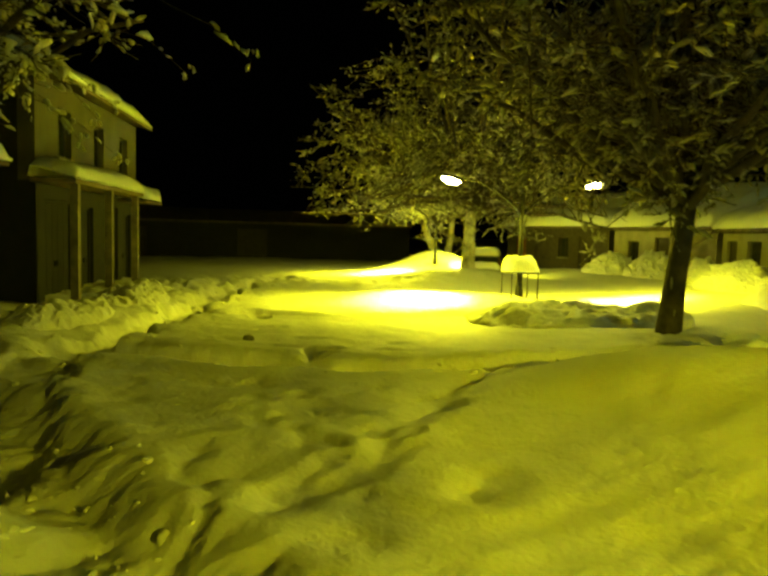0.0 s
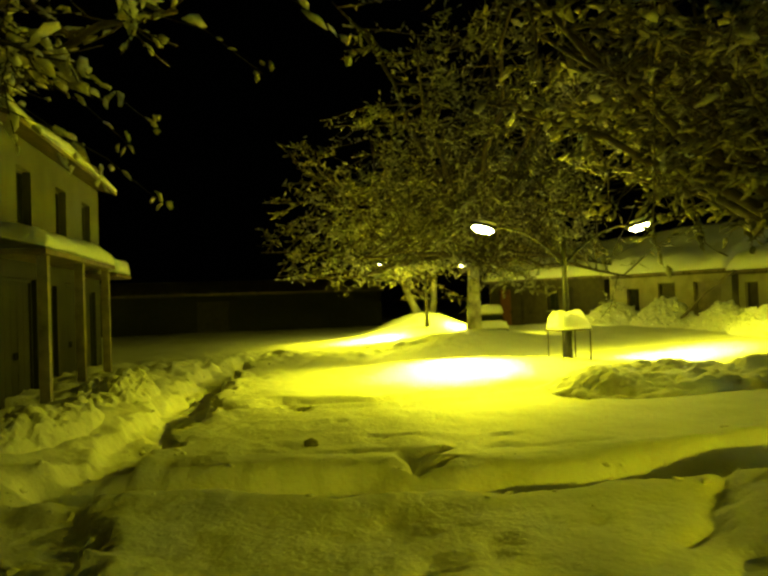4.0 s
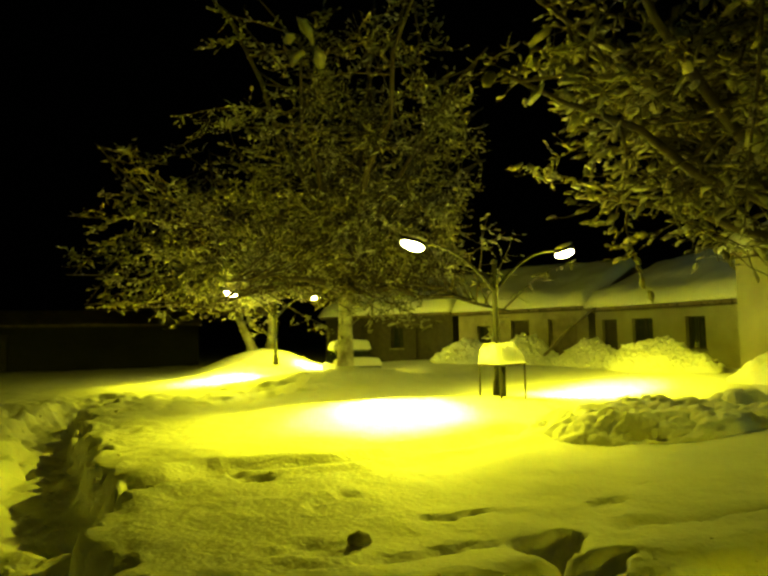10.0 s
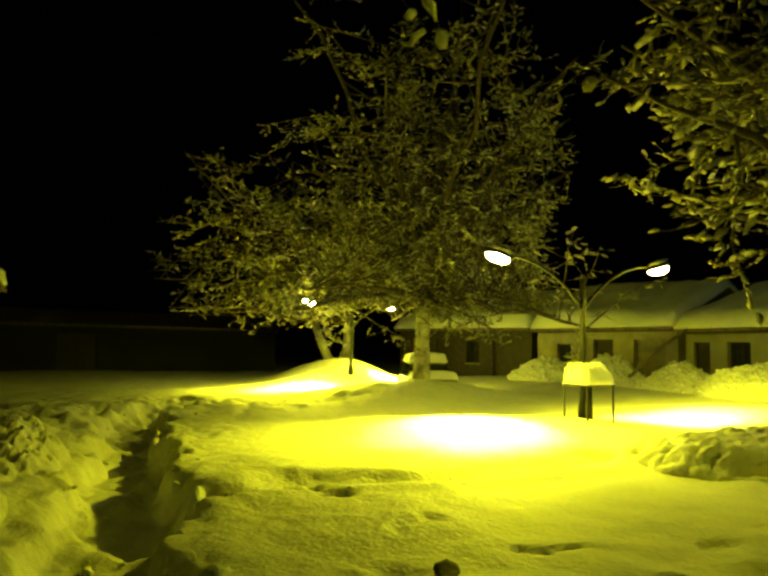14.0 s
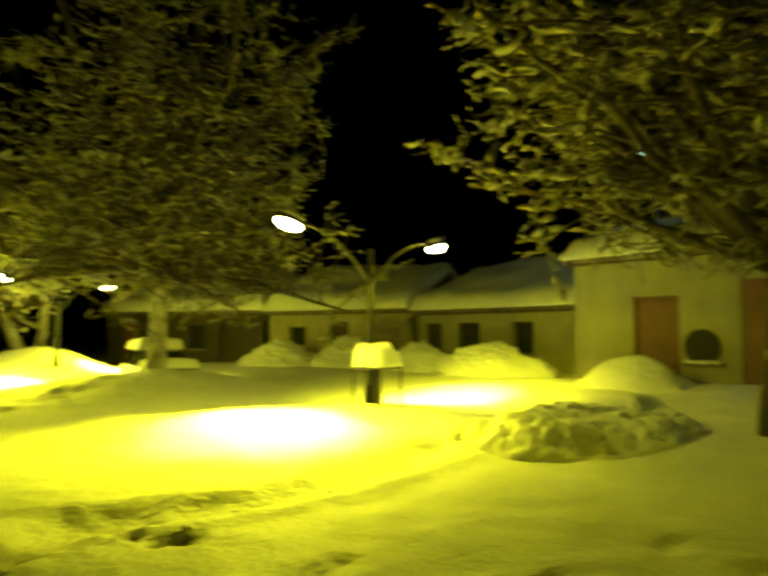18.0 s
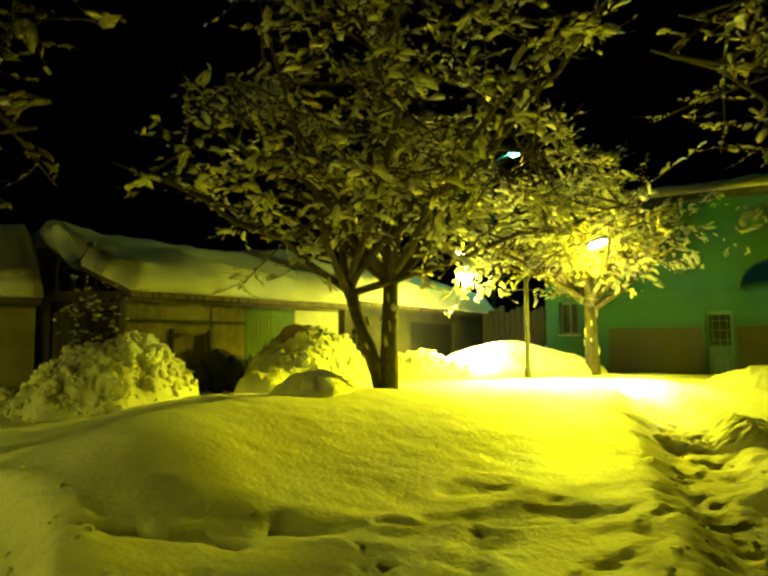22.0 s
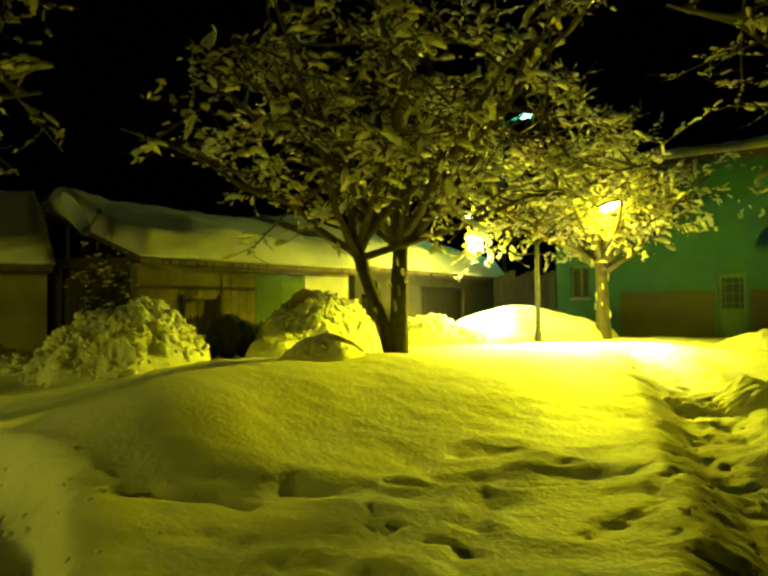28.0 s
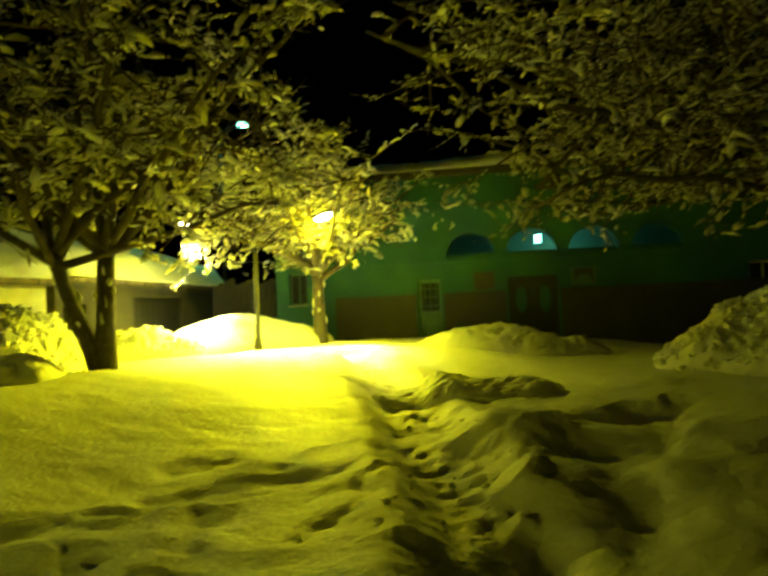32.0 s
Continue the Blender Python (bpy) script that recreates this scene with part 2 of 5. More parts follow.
def glass():
    m = bpy.data.materials.new("window_glass")
    m.use_nodes = True
    b = m.node_tree.nodes["Principled BSDF"]
    b.inputs["Base Color"].default_value = (0.02, 0.025, 0.025, 1)
    b.inputs["Roughness"].default_value = 0.08
    return m


GLASS = glass()


def clear_glass():
    m = bpy.data.materials.new("clear_glass")
    m.use_nodes = True
    b = m.node_tree.nodes["Principled BSDF"]
    b.inputs["Transmission Weight"].default_value = 1.0
    b.inputs["Roughness"].default_value = 0.05
    b.inputs["IOR"].default_value = 1.1
    return m


CLEARGLASS = clear_glass()


# ---------- ground ----------
def hump(x, y, cx, cy, sx, sy, rot=0.0):
    c, s = math.cos(radians(rot)), math.sin(radians(rot))
    a, b = (x - cx) * c + (y - cy) * s, -(x - cx) * s + (y - cy) * c
    return np.exp(-((a / sx) ** 2 + (b / sy) ** 2))


CROSS_PATH = [(-4.0, 8.75), (-2.4, 8.3), (0.0, 7.95), (1.5, 7.7), (2.8, 7.8), (4.4, 8.15), (6.4, 8.85), (9.0, 9.6)]
LEFT_PATH = [(-1.0, -2.0), (-1.5, 1.2), (-2.6, 4.6), (-3.5, 7.0), (-3.85, 9.0), (-3.85, 11.0), (-3.85, 13.0), (-4.05, 15.0), (-4.25, 18.0), (-4.4, 21.5), (-3.5, 25.0)]
SMALL_PATH = [(-3.6, 12.45), (-3.0, 12.5), (-2.0, 13.2), (-0.35, 13.0), (1.6, 13.45), (3.5, 13.9)]
TRODDEN = [(-3.5, 5.5), (-1.95, 3.9), (-1.45, 3.15), (-0.8, 2.3), (0.15, 1.3), (1.7, -0.3), (3.2, -1.9), (5.0, -3.6), (6.8, -5.5)]
FURROWS = [[(1.85, 5.3), (1.5, 4.85), (1.2, 4.35)], [(1.4, 4.0), (1.1, 3.3), (0.6, 2.4)], [(2.15, 3.25), (1.95, 2.8)]]
DRIFTS = [([(0.2, 0.5), (-0.6, 0.1), (-1.8, -0.5), (-3.4, -1.2)], 0.3, 0.75), ([(-1.3, 1.7), (-2.1, 1.2), (-3.4, 0.9)], 0.26, 0.7)]


def ground(x, y):
    x, y = np.asarray(x, float), np.asarray(y, float)
    wx, wy = x + 0.16 * fbm(x * 0.9, y * 0.9, 3), y + 0.16 * fbm(x * 0.9, y * 0.9, 5)
    h = 0.10 * fbm(x * 0.22, y * 0.22, 1, 3) + 0.05 * fbm(x * 0.8, y * 0.8, 2, 3)
    back = (x + 3.75) * 0.707 - (y - 7.65) * 0.707
    h = h + (0.22 + 0.4 * smooth(1.5, 6.5, x)) * smooth(4.5, 12.0, back) * smooth(20, 8, y)
    h = h + 0.35 * smooth(7.0, 11.5, x) * smooth(6, 14, y)
    h = h + 0.15 * hump(x, y, 6.4, 11.0, 1.6, 1.6) + 0.5 * hump(x, y, 3.9, 26, 3.0, 2.0)
    h = h + 1.25 * hump(x, y, 2.9, 34.8, 2.2, 3.2) + 0.25 * hump(x, y, 1.4, 31.5, 2.5, 1.6) + 0.22 * hump(x, y, 4.4, 17.3, 1.8, 1.4) + 0.26 * hump(x, y, 1.8, 17.8, 2.2, 1.8)
    h = h + 0.5 * hump(x, y, 4.3, 5.9, 2.1, 1.2, -12) + 0.25 * hump(x, y, 6.5, 4.2, 2.6, 2.0)
    h = h + 0.16 * hump(x, y, 7.4, 1.2, 1.2, 1.2)
    bank = smooth(-4.75, -5.7, wx) * smooth(-1, 2, y) * smooth(26, 20, y)
    h = h + 0.05 * bank
    d = away(wx, wy, CROSS_PATH)
    wide = 0.48 + 0.2 * smooth(1.8, 3.4, x) * smooth(7.0, 4.5, x) + 0.14 * fbm(x * 1.8, y * 1.8, 9)
    h = h - 0.44 * np.exp(-((d / wide) ** 5)) + 0.05 * np.exp(-(((d - 0.85) / 0.22) ** 2))
    d2 = away(wx, wy, LEFT_PATH)
    deep = 0.2 + 0.3 * smooth(8.6, 10.2, y)
    mid = np.interp(y, [q[1] for q in LEFT_PATH], [q[0] for q in LEFT_PATH])
    steep = np.exp(-((d2 / (0.58 + 0.3 * fbm(x * 1.6, y * 1.6, 8) + 0.14 * fbm(x * 5, y * 5, 18))) ** 8))
    gentle = np.exp(-((d2 / (1.0 + 0.4 * fbm(x * 1.6, y * 1.6, 8) + 0.2 * fbm(x * 4, y * 4, 18))) ** 2))
    h = h - deep * np.where(wx > mid, steep, 0.55 * gentle + 0.45 * steep) * smooth(27, 22, y)
    d3 = away(wx, wy, SMALL_PATH)
    h = h - (0.14 + 0.3 * smooth(-2.6, -3.2, x)) * np.exp(-((d3 / 0.3) ** 2)) + 0.05 * np.exp(-(((d3 - 0.5) / 0.2) ** 2))
    d4 = away(wx, wy, TRODDEN)
    h = h - 0.2 * np.exp(-((d4 / 0.5) ** 4)) + 0.07 * np.exp(-(((d4 - 0.85) / 0.25) ** 2))
    for line in FURROWS:
        df = away(x + 0.12 * fbm(x * 2, y * 2, 51), y + 0.12 * fbm(x * 2, y * 2, 53), line)
        h = h - 0.055 * np.exp(-((df / (0.16 + 0.08 * fbm(x * 3, y * 3, 55))) ** 2)) + 0.02 * np.exp(-(((df - 0.36) / 0.16) ** 2))
    h = h - 0.11 * np.exp(-((away(wx, wy, [(1.75, 5.65), (2.4, 6.4), (3.3, 7.4)]) / 0.42) ** 2))
    for line, high, spread in DRIFTS:
        h = h + high * np.exp(-((away(wx, wy, line) / spread) ** 2))
    for cx, cy, r, k in ((0.02, 9.2, 0.26, 0.6), (-0.02, 8.8, 0.22, 0.5), (0.3, 8.75, 0.12, 0.2), (-0.45, 10.26, 0.11, 0.06), (-0.3, 10.2, 0.08, 0.05), (-0.1, 10.13, 0.1, 0.06), (0.03, 10.1, 0.08, 0.05), (-0.12, 4.88, 0.13, 0.07), (0.1, 4.9, 0.1, 0.06), (0.72, 5.1, 0.12, 0.08), (0.75, 5.3, 0.08, 0.06),
                         (-2.0, 12.6, 0.16, 0.07), (-1.7, 12.4, 0.12, 0.06), (1.05, 9.95, 0.2, 0.04), (1.3, 10.0, 0.12, 0.03),
                         (-0.6, 6.5, 0.35, 0.05), (0.9, 6.2, 0.3, 0.04)):
        ax, ay = x + 0.35 * fbm(x * 2.7, y * 2.7, 21, 3) - cx, y + 0.3 * fbm(x * 2.7, y * 2.7, 25, 3) - cy
        h = h - k * np.exp(-((((ax) ** 2 + (ay * 1.5) ** 2) / r**2) ** 1.6))
    # cracks in the crust
    jx, jy = x + 0.26 * fbm(x * 2.5, y * 2.5, 31, 4), y + 0.26 * fbm(x * 2.5, y * 2.5, 35, 4)
    for line in ([(0.6, 2.8), (0.9, 3.55)], [(0.2, 1.9), (0.4, 2.5)], [(1.28, 4.05), (1.5, 4.5)], [(-0.25, 5.1), (0.3, 4.5)], [(0.45, 4.5), (0.85, 3.85)], [(1.2, 2.6), (1.35, 2.75)], [(-0.4, 5.5), (0.3, 5.9)], [(2.7, 7.2), (2.3, 6.6), (1.6, 5.9)], [(0.3, 2.4), (-0.3, 3.3), (-0.4, 4.0)], [(1.2, 4.9), (0.7, 5.2)],
                 [(-2.6, 9.4), (-1.2, 9.5), (-0.4, 9.35)], [(0.9, 9.3), (2.2, 9.0)], [(-1.4, 10.9), (-0.9, 11.2)], [(-3.0, 12.9), (-2.2, 12.7)], [(-2.0, 9.9), (-1.6, 9.8)]):
        dc = away(jx, jy, line)
        h = h - 0.034 * np.exp(-((dc / 0.08) ** 2)) + 0.014 * np.exp(-(((dc - 0.22) / 0.14) ** 2))
    h = h + 0.02 * fbm(x * 3.1, y * 3.1, 41, 3) + 0.012 * fbm(x * 7, y * 7, 44, 2)
    # broken, trodden snow
    rough = (0.35 + 0.1 * smooth(5, 9, y)) * np.exp(-((d2 / 1.25) ** 2)) + 0.35 * np.exp(-(((d - 0.45) / 0.35) ** 2)) + 0.4 * bank
    rough = rough + 0.4 * hump(x, y, 4.6, 14.0, 1.8, 1.1, 20) + 0.7 * hump(x, y, 7.0, 10.2, 2.2, 1.0, 10) + 0.2 * np.exp(-((d3 / 0.6) ** 2))
    rough = rough + 0.3 * hump(x, y, 3.3, -2.6, 2.6, 1.0, 30) + 0.6 * hump(x, y, -1, 24, 5, 2.2) + 0.8 * hump(x, y, -5.8, 19, 2.6, 5.5) + 0.5 * hump(x, y, 4, 25.5, 4, 2)
    rough = np.clip(rough, 0, 1.1)
    lump = 0.16 * clods(x * 1.7, y * 1.7, 1) + 0.09 * clods(x * 3.9, y * 3.9, 2) + 0.045 * clods(x * 8.5, y * 8.5, 3) + 0.12 * fbm(x * 2.2, y * 2.2, 6, 4)
    h = h + rough * (lump - 0.09)
    tread = 0.07 * clods(wx * 2.9, wy * 2.9, 5) + 0.07 * clods(wx * 6.1, wy * 6.1, 6) + 0.04 * clods(wx * 12, wy * 12, 7) + 0.1 * fbm(x * 2.4, y * 2.4, 61, 4)
    h = h + 0.75 * np.exp(-((d4 / 0.85) ** 2)) * (tread - 0.08)
    far = smooth(40, 200, np.hypot(x, y))
    return h * (1 - far) + 0.0 * far


def gz(x, y):
    return float(ground(np.array([x]), np.array([y]))[0])


def graded(lo, hi, step, outer, n):
    mid = np.arange(lo, hi + step / 2, step)
    g = np.geomspace(step, outer, n)
    return np.concatenate([lo - np.cumsum(g)[::-1], mid, hi + np.cumsum(g)])


gx = graded(-7.0, 12.0, 0.055, 60, 40)
gy = graded(-6.0, 18.5, 0.055, 60, 44)
gy = np.concatenate([gy[gy < 18.5], np.arange(18.5, 32.0, 0.1), gy[gy > 32.0]])
GX, GY = np.meshgrid(gx, gy)
GZ = ground(GX, GY)
nx, ny = len(gx), len(gy)
gme = bpy.data.meshes.new("ground")
gme.vertices.add(nx * ny)
gme.vertices.foreach_set("co", np.stack([GX, GY, GZ], -1).ravel())
idx = np.arange(nx * ny).reshape(ny, nx)
quads = np.stack([idx[:-1, :-1], idx[:-1, 1:], idx[1:, 1:], idx[1:, :-1]], -1).reshape(-1, 4)
gme.loops.add(quads.size)
gme.loops.foreach_set("vertex_index", quads.ravel())
gme.polygons.add(len(quads))
gme.polygons.foreach_set("loop_start", np.arange(0, quads.size, 4))
gme.polygons.foreach_set("use_smooth", np.ones(len(quads), bool))
gme.update(calc_edges=True)
gme.materials.append(SNOW)
tagged(new("ground", gme), "deep fresh snow with trodden paths and drifts", "snow", kind="structure")


# ---------- heaps of cleared snow ----------
def snow_pile(cx, cy, rx, ry, rot, height, lump=1.0, sharp=1.5, seed=0, label="heap of lumpy shovelled snow", n=120):
    c, s = math.cos(radians(rot)), math.sin(radians(rot))
    uu = np.linspace(-1.15, 1.15, n)
    U, W = np.meshgrid(uu, uu)
    X, Y = cx + U * rx * c - W * ry * s, cy + U * rx * s + W * ry * c
    r = np.hypot(U, W) * (1 + 0.3 * fbm(U * 1.2 + seed, W * 1.2, seed, 2))
    q = np.clip(r, 0, 1)
    top = height * (1 - q * q) ** sharp
    k = np.clip(top / height * 3, 0, 1) * lump
    jx, jy = X + 0.1 * fbm(X * 3, Y * 3, seed + 6), Y + 0.1 * fbm(X * 3, Y * 3, seed + 8)
    top = top + k * (0.15 * clods(jx * 1.7 + seed, jy * 1.7, seed) + 0.15 * clods(jx * 3.6, jy * 3.6, seed + 1) + 0.13 * clods(jx * 6.5, jy * 6.5, seed + 2) + 0.07 * clods(jx * 13, jy * 13, seed + 3) + 0.25 * fbm(X * 1.1, Y * 1.1, seed + 4) - 0.17)
    base = ground(X, Y)
    edge = smooth(0.0, 0.12, 1.02 - r)
    Z = base + top * edge - 0.25 * (1 - edge)
    z0 = gz(cx, cy)
    V = np.stack([X - cx, Y - cy, Z - z0], -1).reshape(-1, 3)
    i = np.arange(n * n).reshape(n, n)
    F = np.stack([i[:-1, :-1], i[:-1, 1:], i[1:, 1:], i[1:, :-1]], -1).reshape(-1, 4)
    ob = mesh_ob("snow_mound", V, F, SNOW, None, True)
    ob.location = (cx, cy, z0)
    if lump > 0.6:
        rr = random.Random(seed)
        rows = []
        for _ in range(int(400 * rx * ry * lump)):
            i0, j0 = rr.randrange(5, n - 5), rr.randrange(5, n - 5)
            if top[i0, j0] < 0.06:
                continue
            s1 = rr.choice((0.025, 0.03, 0.035, 0.04, 0.05, 0.06, 0.075, 0.1))
            rows.append((Vector((X[i0, j0] - cx, Y[i0, j0] - cy, Z[i0, j0] - z0)), Vector((rr.uniform(-1, 1), rr.uniform(-1, 1), rr.uniform(-1, 1))), s1 * 1.2, s1, s1 * 0.75))
        V, F = snow_lumps(rows, seed)
        tagged(mesh_ob("broken_snow", V, F, SNOW, ob, True), kind="stuff")
    return tagged(ob, label, "snow mound", "heaps of cleared snow")


# ---------- trees ----------
def _ico():
    bm = bmesh.new()
    bmesh.ops.create_icosphere(bm, subdivisions=1, radius=1)
    v = np.array([q.co[:] for q in bm.verts])
    fc = np.array([[w.index for w in q.verts] for q in bm.faces])
    bm.free()
    return v, fc
ICO_V, ICO_F = _ico()


def bend(a, b, sag, r, n=6):
    """Points on a curved limb from a to b."""
    a, b = Vector(a), Vector(b)
    L = (b - a).length
    mid = (a + b) / 2 + Vector((r.uniform(-1, 1), r.uniform(-1, 1), 0)) * L * 0.12 + Vector((0, 0, sag * L))
    out = []
    for i in range(n):
        u = i / (n - 1)
        p = a * (1 - u) ** 2 + mid * 2 * u * (1 - u) + b * u * u
        if 0 < i < n - 1:
            p += Vector((r.uniform(-1, 1), r.uniform(-1, 1), r.uniform(-1, 1))) * L * 0.025
        out.append(p)
    return out


def snow_lumps(rows, seed, droop=0.0):
    """Many small flattened lumps of snow as one mesh: rows of place, direction, length, width, height."""
    rs = np.random.RandomState(seed)
    n = len(rows)
    P = np.array([r[0][:] for r in rows])
    D = np.array([r[1][:] for r in rows])
    S = np.array([r[2:5] for r in rows])
    D /= np.linalg.norm(D, axis=1, keepdims=True) + 1e-9
    side = np.cross(D, [0, 0, 1.0]) + 1e-6
    side /= np.linalg.norm(side, axis=1, keepdims=True)
    up = np.cross(side, D)
    base = ICO_V[None] * (1 + 0.85 * (rs.rand(n, len(ICO_V), 1) - 0.5)) + 0.25 * (rs.rand(n, len(ICO_V), 3) - 0.5)
    base[..., 2] -= droop * (base[..., 0] ** 2 + 0.5 * base[..., 1] ** 2 - 0.4)
    V = P[:, None] + base[..., :1] * S[:, None, :1] * D[:, None] + base[..., 1:2] * S[:, None, 1:2] * side[:, None] + base[..., 2:] * S[:, None, 2:] * up[:, None]
    F = ICO_F[None] + (np.arange(n) * len(ICO_V))[:, None, None]
    return V.reshape(-1, 3), F.reshape(-1, 3)


def tree(x, y, label, stems, crown, limbs=8, subs=9, twigs=10, lump=1.0, lumps_each=4, seed=1, bare=0.75, hang=(), clear=None, under=-0.55, free=None, leaf=None, low=0, clump=1.0, bark=BARK):
    """stems: (dx, dy, height, radius, lean) of each trunk; crown: centre and radii of the space that the twigs fill."""
    r = random.Random(seed)
    z0 = gz(x, y) - 0.08
    root = empty("tree", Matrix.Translation((x, y, z0)), label, "tree", "snow-laden trees of the square")
    cc, cr = Vector(crown[0]) - Vector((x, y, z0)), crown[1]
    fork_points = []
    for dx, dy, hgt, rad, lean in stems:
        pts = [Vector((dx, dy, -0.3)), Vector((dx, dy, 0.0)), Vector((dx * 1.3 + lean[0] * 0.35, dy * 1.3 + lean[1] * 0.35, hgt * 0.4)), Vector((dx + lean[0] * 0.8, dy + lean[1] * 0.8, hgt * 0.75)), Vector((dx + lean[0], dy + lean[1], hgt))]
        tubes("trunk", [(pts, [rad * 1.5, rad * 1.28, rad * 1.02, rad * 0.94, rad * 0.85], 12)], bark, root)
        fork_points.append((pts[-1], rad))
    wood, white = [], []

    def spot(w=1.0):
        while True:
            v = Vector((r.uniform(-1, 1), r.uniform(-1, 1), r.uniform(-1, 1)))
            if 0.2 < v.length < 1:
                break
        # a flat, ragged underside and a domed top
        if v.z < under:
            v.z = under + r.uniform(-0.15, 0.12)
        return cc + Vector((v.x * cr[0], v.y * cr[1], v.z * cr[2])) * w

    def clothe(pts, size, count):
        for _ in range(count):
            i = r.randrange(len(pts) - 1)
            u = r.random()
            p = pts[i] * (1 - u) + pts[i + 1] * u
            d = pts[i + 1] - pts[i]
            s = size * r.choice((0.45, 0.5, 0.6, 0.6, 0.7, 0.8, 1.0, 1.0, 1.3, 1.9)) * r.uniform(0.75, 1.2)
            white.append((p + Vector((r.uniform(-1, 1) * s * 0.6, r.uniform(-1, 1) * s * 0.6, s * 0.35)), d + Vector((r.uniform(-.6, .6), r.uniform(-.6, .6), r.uniform(-.5, .3))) * d.length, s * r.uniform(1.0, 2.2), s * r.uniform(0.5, 0.9), s * r.uniform(0.32, 0.6)))

    for k in range(limbs):
        p0, rad = fork_points[k % len(fork_points)]
        an = 2 * math.pi * (k + r.uniform(-0.3, 0.3)) / limbs
        reach = r.uniform(0.45, 0.85)
        tip = cc + Vector((math.cos(an) * cr[0] * reach, math.sin(an) * cr[1] * reach, cr[2] * r.uniform(-0.35, 0.75)))
        if k == 0:
            tip = cc + Vector((0, 0, cr[2] * 0.8))
        elif low and k % low == 0:
            tip.z = cc.z + cr[2] * (under + r.uniform(0.02, 0.16))
        limb = bend(p0 - Vector((0, 0, r.uniform(0, 0.3))), tip, 0.05, r, 7)
        wood.append((limb, [rad * 0.62 * (1 - 0.78 * i / 6) for i in range(7)], 7))
        clothe(limb[1:], 0.13 * lump, 7)
        for j in range(subs):
            u = 0.25 + 0.75 * (j + r.random()) / subs
            f = u * 6
            i = min(5, int(f))
            s0 = limb[i].lerp(limb[i + 1], f - i)
            tgt = spot()
            tgt = s0.lerp(tgt, min(1, 0.42 * max(cr) / max(0.1, (tgt - s0).length) * r.uniform(0.7, 1.35)))
            sub = bend(s0, tgt, r.uniform(-0.05, 0.12), r, 5)
            wood.append((sub, [0.035, 0.028, 0.021, 0.015, 0.009], 4))
            clothe(sub, 0.1 * lump, 6)
            for q in range(twigs):
                f2 = (0.2 + 0.8 * r.random()) * 4
                i2 = min(3, int(f2))
                t0 = sub[i2].lerp(sub[i2 + 1], f2 - i2)
                d = Vector((r.gauss(0, 1), r.gauss(0, 1), r.gauss(-0.05, 0.5))).normalized()
                out = (t0 - cc)
                out.z *= 0.5
                d = (d + out.normalized() * 0.5 if out.length > 0.1 else d).normalized()
                tw = bend(t0, t0 + d * r.uniform(0.35, 1.0) * bare, -0.12, r, 4)
                wood.append((tw, [0.011, 0.009, 0.007, 0.004], 3))
                clothe(tw, 0.085 * lump, lumps_each)
    if clear:
        b = Vector((-3.8, 7.6, 1.6)) - Vector((x, y, z0))
        for q in clear:
            a = Vector(q) - Vector((x, y, z0))
            ab = b - a
            gap = lambda p: (p - a - ab * max(0, min(1, (p - a).dot(ab) / ab.dot(ab)))).length
            white = [w for w in white if gap(w[0]) > 0.5]
            wood = [w for w in wood if w[2] > 3 or gap(w[0][-1]) > 0.35]
    if free:
        # the side of the crown that the lamp keeps open towards the square
        a = Vector(free) - Vector((x, y, z0))
        ahead = (Vector((-3.8, 7.6, 0)) - Vector((free[0], free[1], 0))).normalized()
        shut = lambda p: p.z < a.z + 0.15 and (p - a).dot(ahead) > -0.3
        white = [w for w in white if not shut(w[0])]
        wood = [w for w in wood if w[2] > 3 or not shut(w[0][-1])]
    for p in hang:
        p = Vector(p) - Vector((x, y, z0))
        for _ in range(4):
            o = p + Vector((r.uniform(-0.08, 0.08), r.uniform(-0.08, 0.08), r.uniform(-0.06, 0.14)))
            white.append((o, Vector((r.uniform(-.7, .7), r.uniform(-.7, .7), -1)), r.uniform(0.07, 0.12) * lump * clump, r.uniform(0.04, 0.06) * lump * clump, 0.03 * lump * clump))
        far = fork_points[0][0].lerp(p, 0.55)
        far.z = p.z + 1.2
        b = bend(far, p, 0.15, r, 6)
        wood.append((b, [0.012, 0.01, 0.008, 0.006, 0.004, 0.003], 3))
        clothe(b[3:], 0.05, 4)
    for dx, dy, hgt, rad, lean in stems:
        for _ in range(14):
            u, an = r.random(), r.uniform(0, 6.3)
            white.append((Vector((dx + lean[0] * u + math.cos(an) * rad, dy + lean[1] * u + math.sin(an) * rad, hgt * u)), Vector((0, 0, 1)), r.uniform(0.04, 0.14), r.uniform(0.03, 0.07), 0.03))
    tagged(tubes("branchwork", wood, BARK, root, "dark bare limbs and twigs"), kind="stuff")
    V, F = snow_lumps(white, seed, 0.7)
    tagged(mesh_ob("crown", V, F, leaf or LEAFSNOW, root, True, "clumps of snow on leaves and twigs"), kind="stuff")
    return root

# ---------- houses ----------
def facade(P, Q, z):
    """The frame of a house front from its left end P to its right end Q as one faces it: x along it, y inwards."""
    u = Vector((Q[0] - P[0], Q[1] - P[1], 0))
    L = u.length
    u.normalize()
    v = Vector((-u.y, u.x, 0))
    m = Matrix(((u.x, v.x, 0, P[0]), (u.y, v.y, 0, P[1]), (0, 0, 1, z), (0, 0, 0, 1)))
    return m, L


